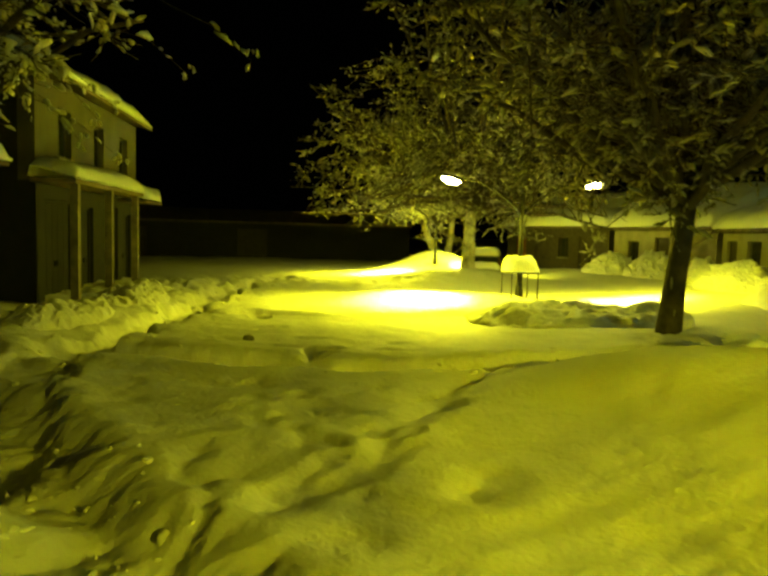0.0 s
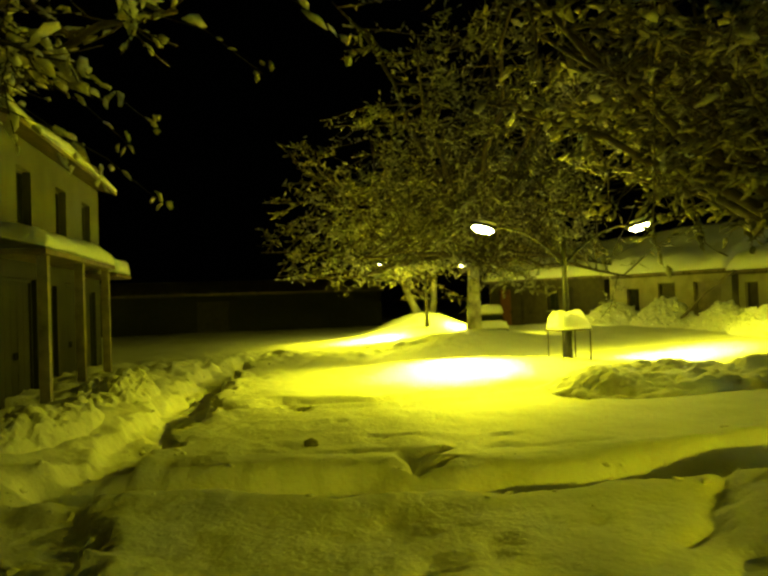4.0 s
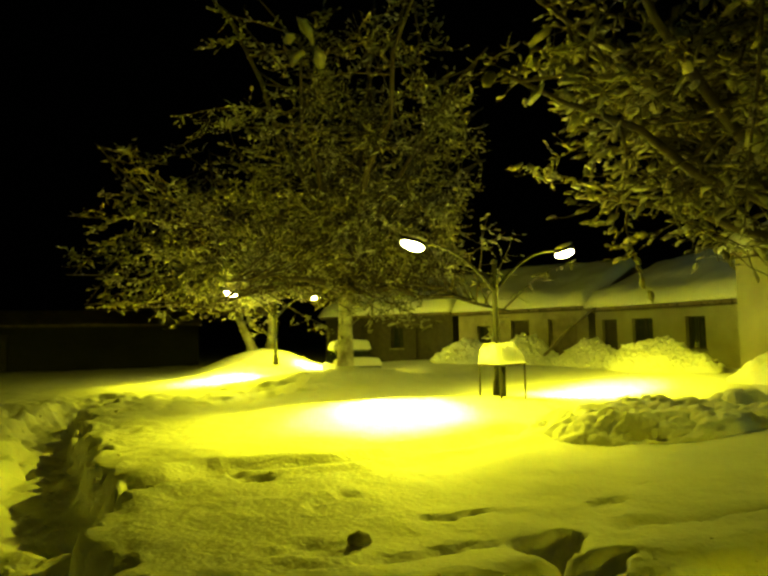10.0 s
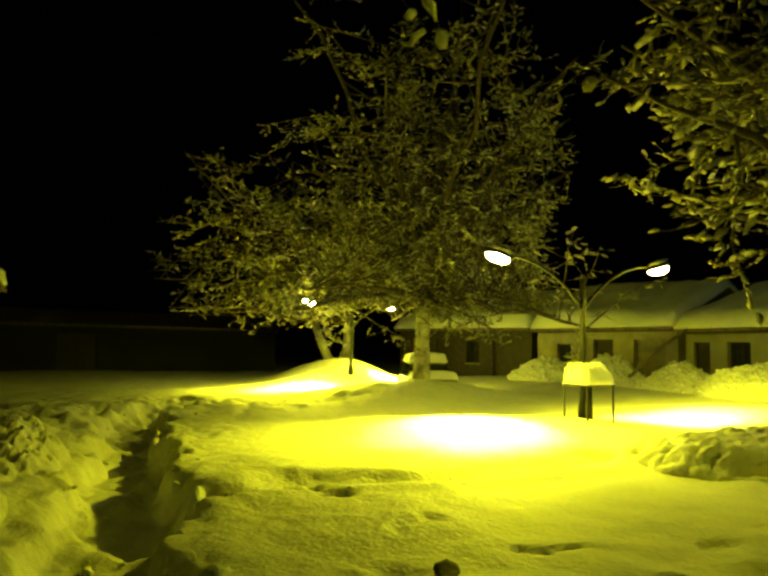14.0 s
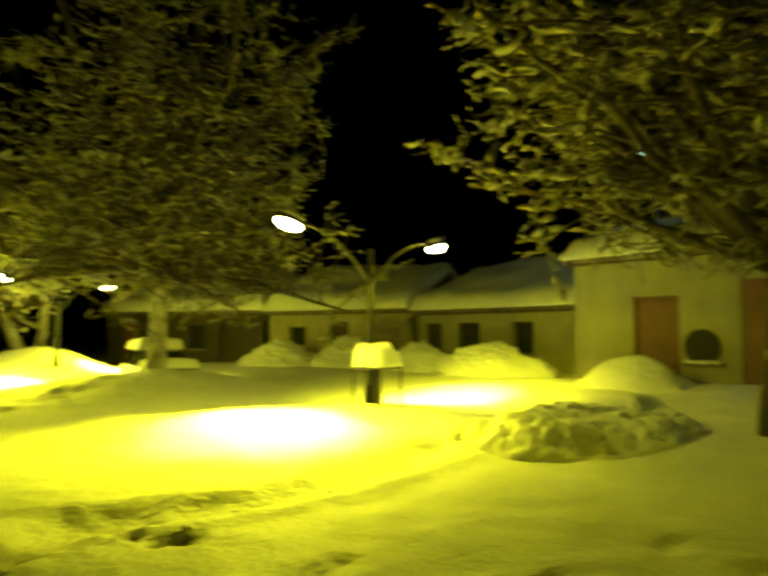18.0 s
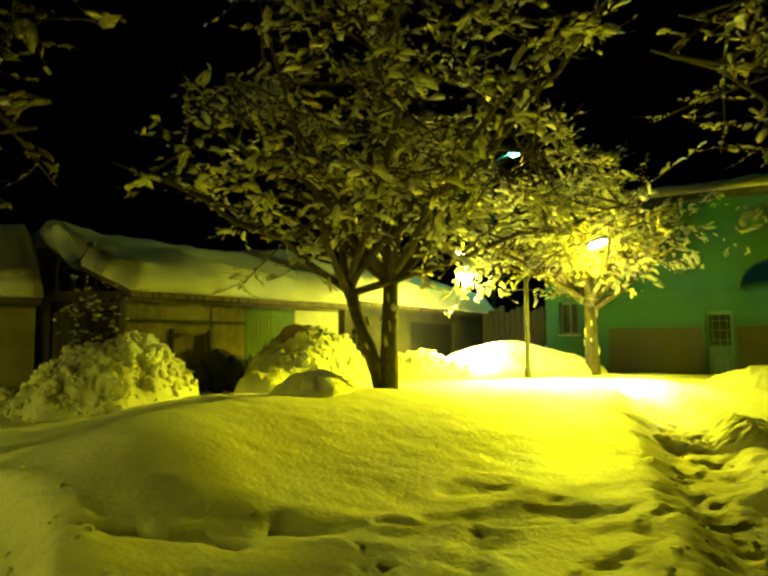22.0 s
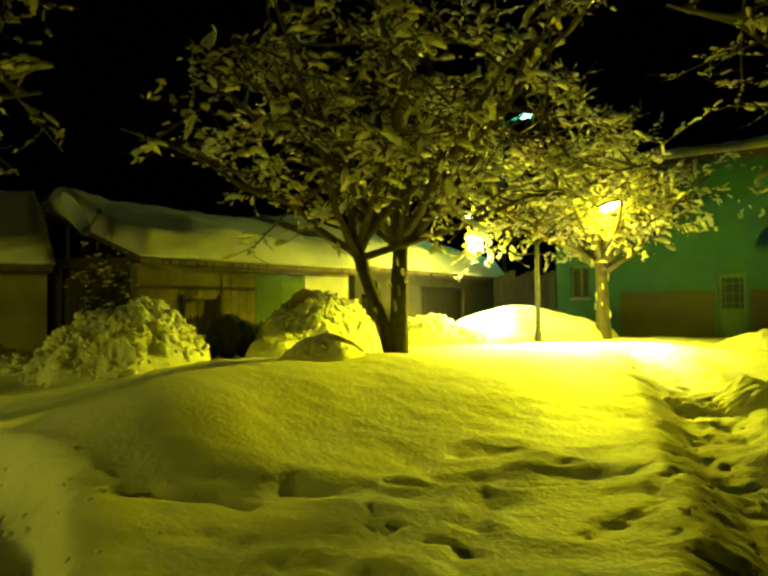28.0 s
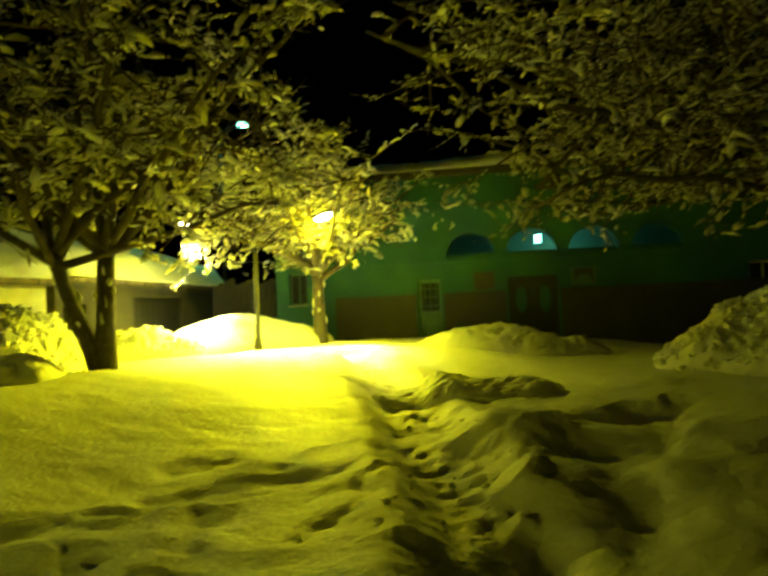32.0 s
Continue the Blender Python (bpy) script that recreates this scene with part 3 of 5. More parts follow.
def pierced(bm, L, H, thick, openings, y0=0.0, z0=0.0):
    """A wall with rectangular openings (x0, x1, z0, z1) right through it, as one body."""
    xs = sorted({0.0, L, *[v for o in openings for v in o[:2]]})
    zs = sorted({z0, H, *[min(H, max(z0, v)) for o in openings for v in o[2:4]]})
    solid = lambda i, k: 0 <= i < len(xs) - 1 and 0 <= k < len(zs) - 1 and not any(o[0] < (xs[i] + xs[i + 1]) / 2 < o[1] and o[2] < (zs[k] + zs[k + 1]) / 2 < o[3] for o in openings)
    got = {}

    def v(i, k, s):
        if (i, k, s) not in got:
            got[i, k, s] = bm.verts.new((xs[i], y0 + s * thick, zs[k]))
        return got[i, k, s]

    for i in range(len(xs) - 1):
        for k in range(len(zs) - 1):
            if not solid(i, k):
                continue
            bm.faces.new((v(i, k, 0), v(i + 1, k, 0), v(i + 1, k + 1, 0), v(i, k + 1, 0)))
            bm.faces.new((v(i, k + 1, 1), v(i + 1, k + 1, 1), v(i + 1, k, 1), v(i, k, 1)))
            for di, dk, a, b in ((-1, 0, (i, k + 1), (i, k)), (1, 0, (i + 1, k), (i + 1, k + 1)), (0, -1, (i, k), (i + 1, k)), (0, 1, (i + 1, k + 1), (i, k + 1))):
                if not solid(i + di, k + dk):
                    bm.faces.new((v(*b, 0), v(*a, 0), v(*a, 1), v(*b, 1)))
    return bm


def roof_snow(parent, x0, x1, y0, y1, ridge_y, z_eave, z_ridge, thick, seed, label="thick rounded blanket of snow"):
    """A blanket of snow on a pitched roof, swollen over the eaves."""
    nxs, nys = max(12, int((x1 - x0) / 0.22)), 22
    X, Y = np.meshgrid(np.linspace(x0, x1, nxs), np.linspace(y0, y1, nys))
    rz = np.where(Y < ridge_y, z_eave + (z_ridge - z_eave) * (Y - y0) / (ridge_y - y0), z_ridge - (z_ridge - z_eave) * (Y - ridge_y) / max(0.01, y1 - ridge_y))
    e = np.minimum(np.minimum(X - x0, x1 - X), np.minimum(Y - y0, y1 - Y))
    swell = np.sqrt(np.clip(1 - (1 - np.clip(e / 0.3, 0, 1)) ** 2, 0, 1))
    T = thick * (0.12 + 0.88 * swell) * (1 + 0.5 * fbm(X * 0.5 + seed, Y * 0.5, seed, 3)) + 0.09 * fbm(X * 2, Y * 2 + seed, seed + 2) + 0.1 * clods(X * 0.9, Y * 0.9, seed) * swell
    Xs = X
    Ys = Y + np.where(Y < y0 + 0.05, 0.1 * fbm(X * 0.9, X * 0 + seed, seed + 3) + 0.04 * fbm(X * 3, X * 0, seed), 0)
    top = np.stack([Xs, Ys, rz + T + 0.02], -1).reshape(-1, 3)
    bot = np.stack([Xs, Ys + 0.03, rz + 0.015], -1).reshape(-1, 3)
    n = nxs * nys
    i = np.arange(n).reshape(nys, nxs)
    Ft = np.stack([i[:-1, :-1], i[:-1, 1:], i[1:, 1:], i[1:, :-1]], -1).reshape(-1, 4).tolist()
    Fb = [[a + n for a in reversed(q)] for q in Ft]
    ring = list(i[0, :]) + list(i[1:, -1]) + list(i[-1, -2::-1]) + list(i[-2:0:-1, 0])
    side = [[int(b), int(a), int(a + n), int(b + n)] for a, b in zip(ring, ring[1:] + ring[:1])]
    return mesh_ob("roof_snow", np.concatenate([top, bot]).tolist(), Ft + Fb + side, SNOW, parent, True, label)


def roof_slab(parent, x0, x1, y0, y1, ridge_y, z_eave, z_ridge, material=TIN):
    """A pitched roof: two slopes, and gables under them."""
    t = 0.1
    V = [(x0, y0, z_eave), (x1, y0, z_eave), (x1, ridge_y, z_ridge), (x0, ridge_y, z_ridge), (x0, y1, z_eave), (x1, y1, z_eave)]
    V += [(a, b, c - t) for a, b, c in V]
    F = [(0, 1, 2, 3), (3, 2, 5, 4), (7, 6, 9, 8), (8, 9, 10, 11), (0, 6, 7, 1), (4, 5, 11, 10), (0, 3, 9, 6), (3, 4, 10, 9), (2, 1, 7, 8), (5, 2, 8, 11)]
    return mesh_ob("roof", V, F, material, parent)


def icicles(parent, x0, x1, y, z, n, seed):
    r = random.Random(seed)
    for _ in range(n):
        a, l = r.uniform(x0, x1), r.uniform(0.06, 0.22)
        V, F = tube([(a, y, z), (a, y, z - l * 0.5), (a, y, z - l)], [0.014, 0.009, 0.002], 5)
        mesh_ob("icicle", V, F, GLASS, parent, True)


def window(parent, x0, x1, z0, z1, depth=0.16, mullions=1, bars=False, material=DARKWOOD, pane=None):
    w = new("window")
    w.parent = parent
    f = 0.06
    bm = bmesh.new()
    for d in ((x0, x0 + f, depth, depth + 0.06, z0, z1), (x1 - f, x1, depth, depth + 0.06, z0, z1), (x0 + f, x1 - f, depth, depth + 0.06, z0, z0 + f), (x0 + f, x1 - f, depth, depth + 0.06, z1 - f, z1)):
        box(bm, *d)
    for k in range(mullions):
        m = x0 + (x1 - x0) * (k + 1) / (mullions + 1)
        box(bm, m - 0.025, m + 0.025, depth, depth + 0.06, z0 + f, z1 - f)
    part("window_frame", bm, material, w)
    n = mullions + 1
    for k in range(n):
        a, b = x0 + f + (x1 - x0 - 2 * f) * k / n, x0 + f + (x1 - x0 - 2 * f) * (k + 1) / n
        boxed("pane", (a, b, depth + 0.025, depth + 0.033, z0 + f, z1 - f), pane or GLASS, w)
    if bars:
        k = max(3, int((x1 - x0) / 0.13))
        for i in range(k):
            a = x0 + (x1 - x0) * (i + 0.5) / k
            boxed("bar", (a - 0.009, a + 0.009, depth - 0.08, depth - 0.062, z0 + 0.01, z1 - 0.01), IRON, w)
        for zz in (z0 + (z1 - z0) * 0.3, z0 + (z1 - z0) * 0.7):
            boxed("bar", (x0, x1, depth - 0.1, depth - 0.082, zz - 0.012, zz + 0.012), IRON, w)
    boxed("window_sill", (x0 - 0.05, x1 + 0.05, -0.05, depth - 0.11, z0 - 0.06, z0 - 0.003), STONE, w)
    return w


def door(parent, x0, x1, z0, z1, material=DARKWOOD, depth=0.14, planks=4, leaves=1, label=""):
    d = new("door")
    d.parent = parent
    if label:
        d["label"] = label
    bm = bmesh.new()
    f = 0.07
    for q in ((x0, x0 + f, depth - 0.04, depth + 0.06, z0, z1), (x1 - f, x1, depth - 0.04, depth + 0.06, z0, z1), (x0 + f, x1 - f, depth - 0.04, depth + 0.06, z1 - f, z1)):
        box(bm, *q)
    part("door_frame", bm, material, d)
    a, b = x0 + f, x1 - f
    for k in range(planks):
        p0, p1 = a + (b - a) * k / planks, a + (b - a) * (k + 1) / planks
        boxed("plank", (p0 + 0.004, p1 - 0.004, depth, depth + 0.035, z0 + 0.01, z1 - f - 0.004), material, d)
    for k in range(leaves):
        hx = a + (b - a) * (0.88 if leaves == 1 else 0.46 + 0.08 * k)
        boxed("door_handle", (hx - 0.015, hx + 0.015, depth - 0.05, depth - 0.002, z0 + 1.0, z0 + 1.14), IRON, d)
    return d


def shell(parent, L, D, H, openings, wall=CLAY, thick=0.38, label=""):
    part("wall", pierced(bmesh.new(), L, H, thick, openings), wall, parent, label)
    for d in ((0, thick, thick, D, 0, H), (L - thick, L, thick, D, 0, H), (thick, L - thick, D - thick, D, 0, H)):
        boxed("wall", d, wall, parent, label)
    boxed("floor", (thick, L - thick, thick, D - thick, 0, 0.04), STONE, parent)


def low_house(P, Q, label, D, eave, ridge, openings, wall=CLAY, snow=0.35, base=-0.3, over=0.35, seed=1, ragged=True):
    """A low house: openings are rows of (kind, x0, x1, z0, z1, material)."""
    m, L = facade(P, Q, base)
    root = empty("house", m, label, "house", "low houses round the square")
    H, R = eave - base, ridge - base
    cut = [(a, b, z0 - base, z1 - base) for _, a, b, z0, z1, _ in openings]
    shell(root, L, D, H - 0.1, cut, wall)
    for (kind, a, b, z0, z1, mt), c in zip(openings, cut):
        if kind == "window":
            window(root, a + 0.002, b - 0.002, c[2] + 0.002, c[3] - 0.002, material=mt, bars=True)
        elif kind == "door":
            door(root, a + 0.002, b - 0.002, c[2], c[3] - 0.002, mt)
        elif kind == "gate":
            door(root, a + 0.002, b - 0.002, c[2], c[3] - 0.002, mt, planks=9, leaves=2)
    # beam ends and fascia under the eave
    boxed("fascia", (-0.05, L + 0.05, -over + 0.02, -over + 0.06, H - 0.16, H - 0.03), DARKWOOD, root)
    k = max(3, int(L / 0.75))
    for i in range(k):
        a = L * (i + 0.5) / k
        boxed("rafter", (a - 0.05, a + 0.05, -over + 0.06, -0.002, H - 0.14, H - 0.102), DARKWOOD, root)
    roof_slab(root, -0.08, L + 0.08, -over, D + over, D * 0.55, H, R)
    if snow:
        roof_snow(root, -0.12, L + 0.12, -over - 0.1, D + over, D * 0.55, H, R, snow, seed)
    icicles(root, 0, L, -over - 0.03, H - 0.02, int(L * 3), seed)
    return root, L, H


def arch_panel(bm, x0, x1, zs, ztop, y0, y1, n=14):
    """The wall over a round arch: from the springing zs up to ztop."""
    c, r = (x0 + x1) / 2, (x1 - x0) / 2
    prev = None
    for i in range(n + 1):
        a = math.pi * i / n
        p = (c - r * math.cos(a), zs + r * math.sin(a))
        if prev:
            vs = [bm.verts.new((x, y, z)) for y in (y0, y1) for x, z in (prev, p, (p[0], ztop), (prev[0], ztop))]
            for q in ((0, 1, 2, 3), (7, 6, 5, 4), (0, 4, 5, 1), (2, 6, 7, 3), (1, 5, 6, 2), (3, 7, 4, 0)):
                bm.faces.new([vs[k] for k in q])
        prev = p


# row of low houses along the east side, from the far end to the alley
low_house((11.9, 33.0), (14.0, 26.2), "long low clay house with a dark doorway under snow", 6, 2.55, 4.3,
          [("door", 3.2, 4.2, -0.25, 2.1, DARKWOOD), ("window", 1.2, 2.0, 0.9, 1.9, DARKWOOD), ("gate", 5.2, 6.6, -0.25, 2.1, GREYWOOD)], CLAY, 0.4, seed=3)
low_house((14.1, 25.9), (14.1, 18.4), "low plastered house with two barred windows", 6, 2.45, 4.0,
          [("window", 2.0, 3.0, 0.95, 2.0, DARKWOOD), ("window", 4.45, 5.25, 0.95, 2.0, DARKWOOD), ("door", 0.4, 1.2, -0.25, 2.0, DARKWOOD)], PLASTER, 0.42, seed=4)
low_house((12.6, 18.15), (12.6, 13.75), "plastered house with a wide red-brown door", 6, 3.6, 4.6,
          [("door", 1.75, 2.95, -0.25, 2.55, BROWN)], PLASTER, 0.4, seed=5)
shop, *_ = low_house((12.6, 13.7), (12.6, 10.5), "small brown-fronted shop with a lit window", 6, 3.6, 4.6,
          [("open", 1.05, 2.15, 0.75, 2.85, DARKWOOD)], PLASTER, 0.4, seed=6)
# door and window frame near-black for the dark of the two openings
low_house((12.0, 10.35), (12.0, 6.7), "low clay house with two dark openings", 6, 2.6, 4.2,
          [("door", 0.3, 1.1, -0.25, 2.05, DIMWOOD), ("window", 1.5, 2.25, 0.8, 1.92, DIMWOOD)], CLAY, 0.45, seed=7)
workshop, _, work_H = low_house((11.0, 5.1), (13.2, -1.0), "long low workshop clad in planks and green sheet metal", 7, 2.75, 4.1,
          [("door", 1.15, 2.06, -0.25, 1.9, GREYWOOD)], CLAY, 0.5, seed=8)
r_board = random.Random(3)
for i in range(13):
    a = 0.02 + 0.238 * i
    if a + 0.23 < 1.1 or a > 2.1:
        boxed("plank", (a, a + 0.23, -0.035 - 0.008 * r_board.random(), -0.003, 0.0, work_H - 0.2 - 0.02 * r_board.random()), GREYWOOD, workshop)
boxed("rail", (0.0, 3.1, -0.075, -0.045, 2.42, 2.5), DARKWOOD, workshop)
boxed("door_jamb", (1.06, 1.14, -0.06, -0.003, 0.0, 2.3), DARKWOOD, workshop)
boxed("door_jamb", (2.07, 2.15, -0.06, -0.003, 0.0, 2.3), DARKWOOD, workshop)
for i in range(2):
    a = 3.13 + 0.81 * i
    sheet = boxed("metal_sheet", (a, a + 0.79, -0.02, -0.003, 0.0, work_H - 0.2), GREENMETAL, workshop, "green painted sheet metal")
    for k in range(7):
        boxed("rib", (a + 0.05 + 0.11 * k, a + 0.08 + 0.11 * k, -0.032, -0.021, 0.0, work_H - 0.2), GREENMETAL, sheet)
boxed("plaster_panel", (4.78, 6.42, -0.03, -0.003, 0.0, work_H - 0.2), WHITEPAINT, workshop, "pale plastered wall bay")
# wall and gate take dimmed colours against the lamp standing close by
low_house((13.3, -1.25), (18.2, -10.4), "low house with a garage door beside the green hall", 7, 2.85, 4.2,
          [("window", 0.35, 1.35, 1.3, 2.15, DARKWOOD), ("gate", 3.9, 7.3, -0.25, 2.4, DIMWOOD)], RENDER, 0.5, seed=9)


# ---------- dark fence between the garage and the hall ----------
def sacks():
    root = empty("sack_pile", Matrix.Translation((10.75, 3.25, gz(10.75, 3.25))), "black full sacks leaning together by the plank door", "sack")
    for k, (dx, dy, w, h) in enumerate(((0, 0, 0.3, 0.95), (0.12, -0.42, 0.26, 0.8), (-0.1, 0.36, 0.22, 0.7))):
        bm = bmesh.new()
        bmesh.ops.create_icosphere(bm, subdivisions=3, radius=1)
        for v in bm.verts:
            q = 1 + 0.2 * noise.noise(v.co * 1.7 + Vector((k * 5, 0, 0))) + 0.1 * noise.noise(v.co * 5)
            pinch = 1 - 0.45 * max(0, v.co.z) ** 3
            v.co = Vector((dx + v.co.x * w * q * pinch, dy + v.co.y * w * q * pinch, max(-0.05, h * 0.5 + v.co.z * h * 0.52 * q)))
        part("sack", bm, RUBBER, root, smooth=True)


sacks()


def dark_fence():
    m, L = facade((15.9, -8.4), (13.85, -9.55), -0.2)
    root = empty("fence", m, "tall dark plank fence beside the green hall", "fence")
    # slats coloured near-black so they stay dark next to the bright lamp
    n = max(6, int(L / 0.2))
    for k in range(n):
        boxed("slat", (L * k / n + 0.006, L * (k + 1) / n - 0.006, 0, 0.03, 0, 3.0 + 0.08 * ((k * 5) % 4)), DIMWOOD, root)
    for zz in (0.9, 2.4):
        boxed("rail", (0, L, 0.032, 0.08, zz, zz + 0.1), DIMWOOD, root)


dark_fence()
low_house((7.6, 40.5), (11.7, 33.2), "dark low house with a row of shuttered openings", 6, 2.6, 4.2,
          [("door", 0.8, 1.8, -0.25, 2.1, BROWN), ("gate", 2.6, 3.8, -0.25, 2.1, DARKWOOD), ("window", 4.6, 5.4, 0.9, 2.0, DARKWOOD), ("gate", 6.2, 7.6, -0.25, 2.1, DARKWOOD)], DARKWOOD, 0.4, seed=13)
# walls near-black and roof without snow, so this unlit edge stays dark
low_house((-26.0, 41.0), (1.5, 47.0), "long dark outbuilding at the edge of the square", 5, 2.5, 3.4, [("gate", 8.0, 10.0, -0.25, 2.0, DARKWOOD), ("gate", 16.0, 18.0, -0.25, 2.0, DARKWOOD)], DIMWOOD, 0, seed=14)

# shop front: brown boards round the lit window, a lamp tube over the counter
for a, b, z0, z1 in ((0.02, 1.02, -0.3, 2.85), (2.18, 3.18, -0.3, 2.85), (1.04, 2.16, -0.3, 0.72)):
    k = max(2, int((b - a) / 0.25))
    for i in range(k):
        boxed("board", (a + (b - a) * i / k + 0.004, a + (b - a) * (i + 1) / k - 0.004, -0.05, -0.003, z0 + 0.3, z1 + 0.3), BROWN, shop)
window(shop, 1.052, 2.148, 1.052, 3.148, material=IRON, mullions=0, pane=CLEARGLASS)
boxed("shelf", (1.0, 2.2, 0.9, 1.3, 1.3, 1.34), GREYWOOD, shop)
tube_lamp = empty("tube_lamp", Matrix.Translation((12.86, 11.75, 2.72)), "cold fluorescent tube over the shop window", "lamp")
boxed("fitting", (0.0, 0.05, -0.5, 0.5, -0.28, 0.05), WHITEPAINT, tube_lamp)
boxed("diffuser", (-0.045, -0.002, -0.45, 0.45, -0.26, 0.03), BLUEGLOW, tube_lamp, bevel=0.015)


# black panel in place of a shaded arched niche beside the wide door; snowy sill
hatch = empty("hatch", Matrix.Translation((12.6, 14.65, 0.95)) @ Matrix.Rotation(radians(-90), 4, "Z"), "black panel for the shade of an arched niche, with a snowy sill", "hatch")
_bm = bmesh.new()
bmesh.ops.create_cone(_bm, cap_ends=True, segments=28, radius1=0.42, radius2=0.42, depth=0.057, matrix=Matrix.Translation((0, -0.0315, 0.34)) @ Matrix.Rotation(radians(90), 4, "X"))
for v in _bm.verts:
    v.co.z = max(v.co.z, 0.0)
part("niche_shade", _bm, RUBBER, hatch)
V, F = snow_lumps([(Vector((-0.3 + 0.2 * i, -0.1, -0.03)), Vector((1, 0, 0)), 0.16, 0.1, 0.06) for i in range(4)], 5)
mesh_ob("snow_sill", V, F, SNOW, hatch, True)
boxed("sill", (-0.48, 0.48, -0.16, -0.003, -0.1, -0.04), STONE, hatch)


# ---------- dark gate in the alley ----------
def alley_gate():
    m, L = facade((12.1, 6.62), (11.1, 5.2), -0.2)
    root = empty("gate", m, "tall dark plank gate in the alley", "gate")
    for a in (0.08, L - 0.08):
        boxed("post", (a - 0.1, a + 0.1, 0.1, 0.3, 0, 3.0), DARKWOOD, root)
    for k in range(9):
        a, b = 0.2 + (L - 0.4) * k / 9, 0.2 + (L - 0.4) * (k + 1) / 9
        boxed("plank", (a + 0.006, b - 0.006, 0.17, 0.21, 0, 2.55 + 0.2 * ((k * 7) % 5) / 5), DARKWOOD, root)
    boxed("lintel", (-0.1, L + 0.1, 0.08, 0.32, 2.78, 2.98), DARKWOOD, root)


alley_gate()


# ---------- satellite dish on the roof edge ----------
def dish():
    root = empty("satellite_dish", Matrix.Translation((11.75, 6.25, 2.95)) @ Matrix.Rotation(radians(-32), 4, "Z") @ Matrix.Scale(1.15, 4), "grey satellite dish on a mast at the roof edge", "satellite dish")
    bm = bmesh.new()
    rings, seg = 6, 28
    rows = []
    for i in range(rings + 1):
        rr = 0.42 * i / rings
        rows.append([bm.verts.new((rr * math.cos(2 * math.pi * k / seg), -0.3 * rr * rr * 1.6, rr * 1.08 * math.sin(2 * math.pi * k / seg))) for k in range(seg)] if i else [bm.verts.new((0, 0, 0))])
    for k in range(seg):
        bm.faces.new((rows[0][0], rows[1][k], rows[1][(k + 1) % seg]))
    for a, b in zip(rows[1:], rows[2:]):
        for k in range(seg):
            bm.faces.new((a[k], b[k], b[(k + 1) % seg], a[(k + 1) % seg]))
    bmesh.ops.solidify(bm, geom=bm.faces, thickness=0.012)
    bmesh.ops.transform(bm, matrix=Matrix.Translation((0, 0, 0.62)) @ Matrix.Rotation(radians(-25), 4, "X"), verts=bm.verts)
    part("reflector", bm, DISHPAINT, root, smooth=True)
    tubes("mast", [([(0, 0.08, -0.3), (0, 0.08, 0.3), (0, 0.03, 0.6)], [0.025, 0.025, 0.02], 8)], IRON, root)
    tubes("feed_arm", [([(0, -0.05, 0.25), (0, -0.35, 0.45), (0, -0.5, 0.68)], [0.012, 0.012, 0.012], 6)], IRON, root)
    boxed("receiver", (-0.04, 0.04, -0.58, -0.47, 0.66, 0.74), IRON, root)


dish()


# ---------- plank leaning on the far house ----------
def leaning_plank():
    root = empty("plank", Matrix.Translation((12.3, 26.3, 0.4)), "weathered pole leaning on the eaves", "plank")
    tubes("pole", [([(-0.5, 0.5, -0.2), (0.4, -0.4, 1.2), (1.2, -1.2, 2.05)], [0.06, 0.055, 0.05], 8)], GREYWOOD, root)


leaning_plank()

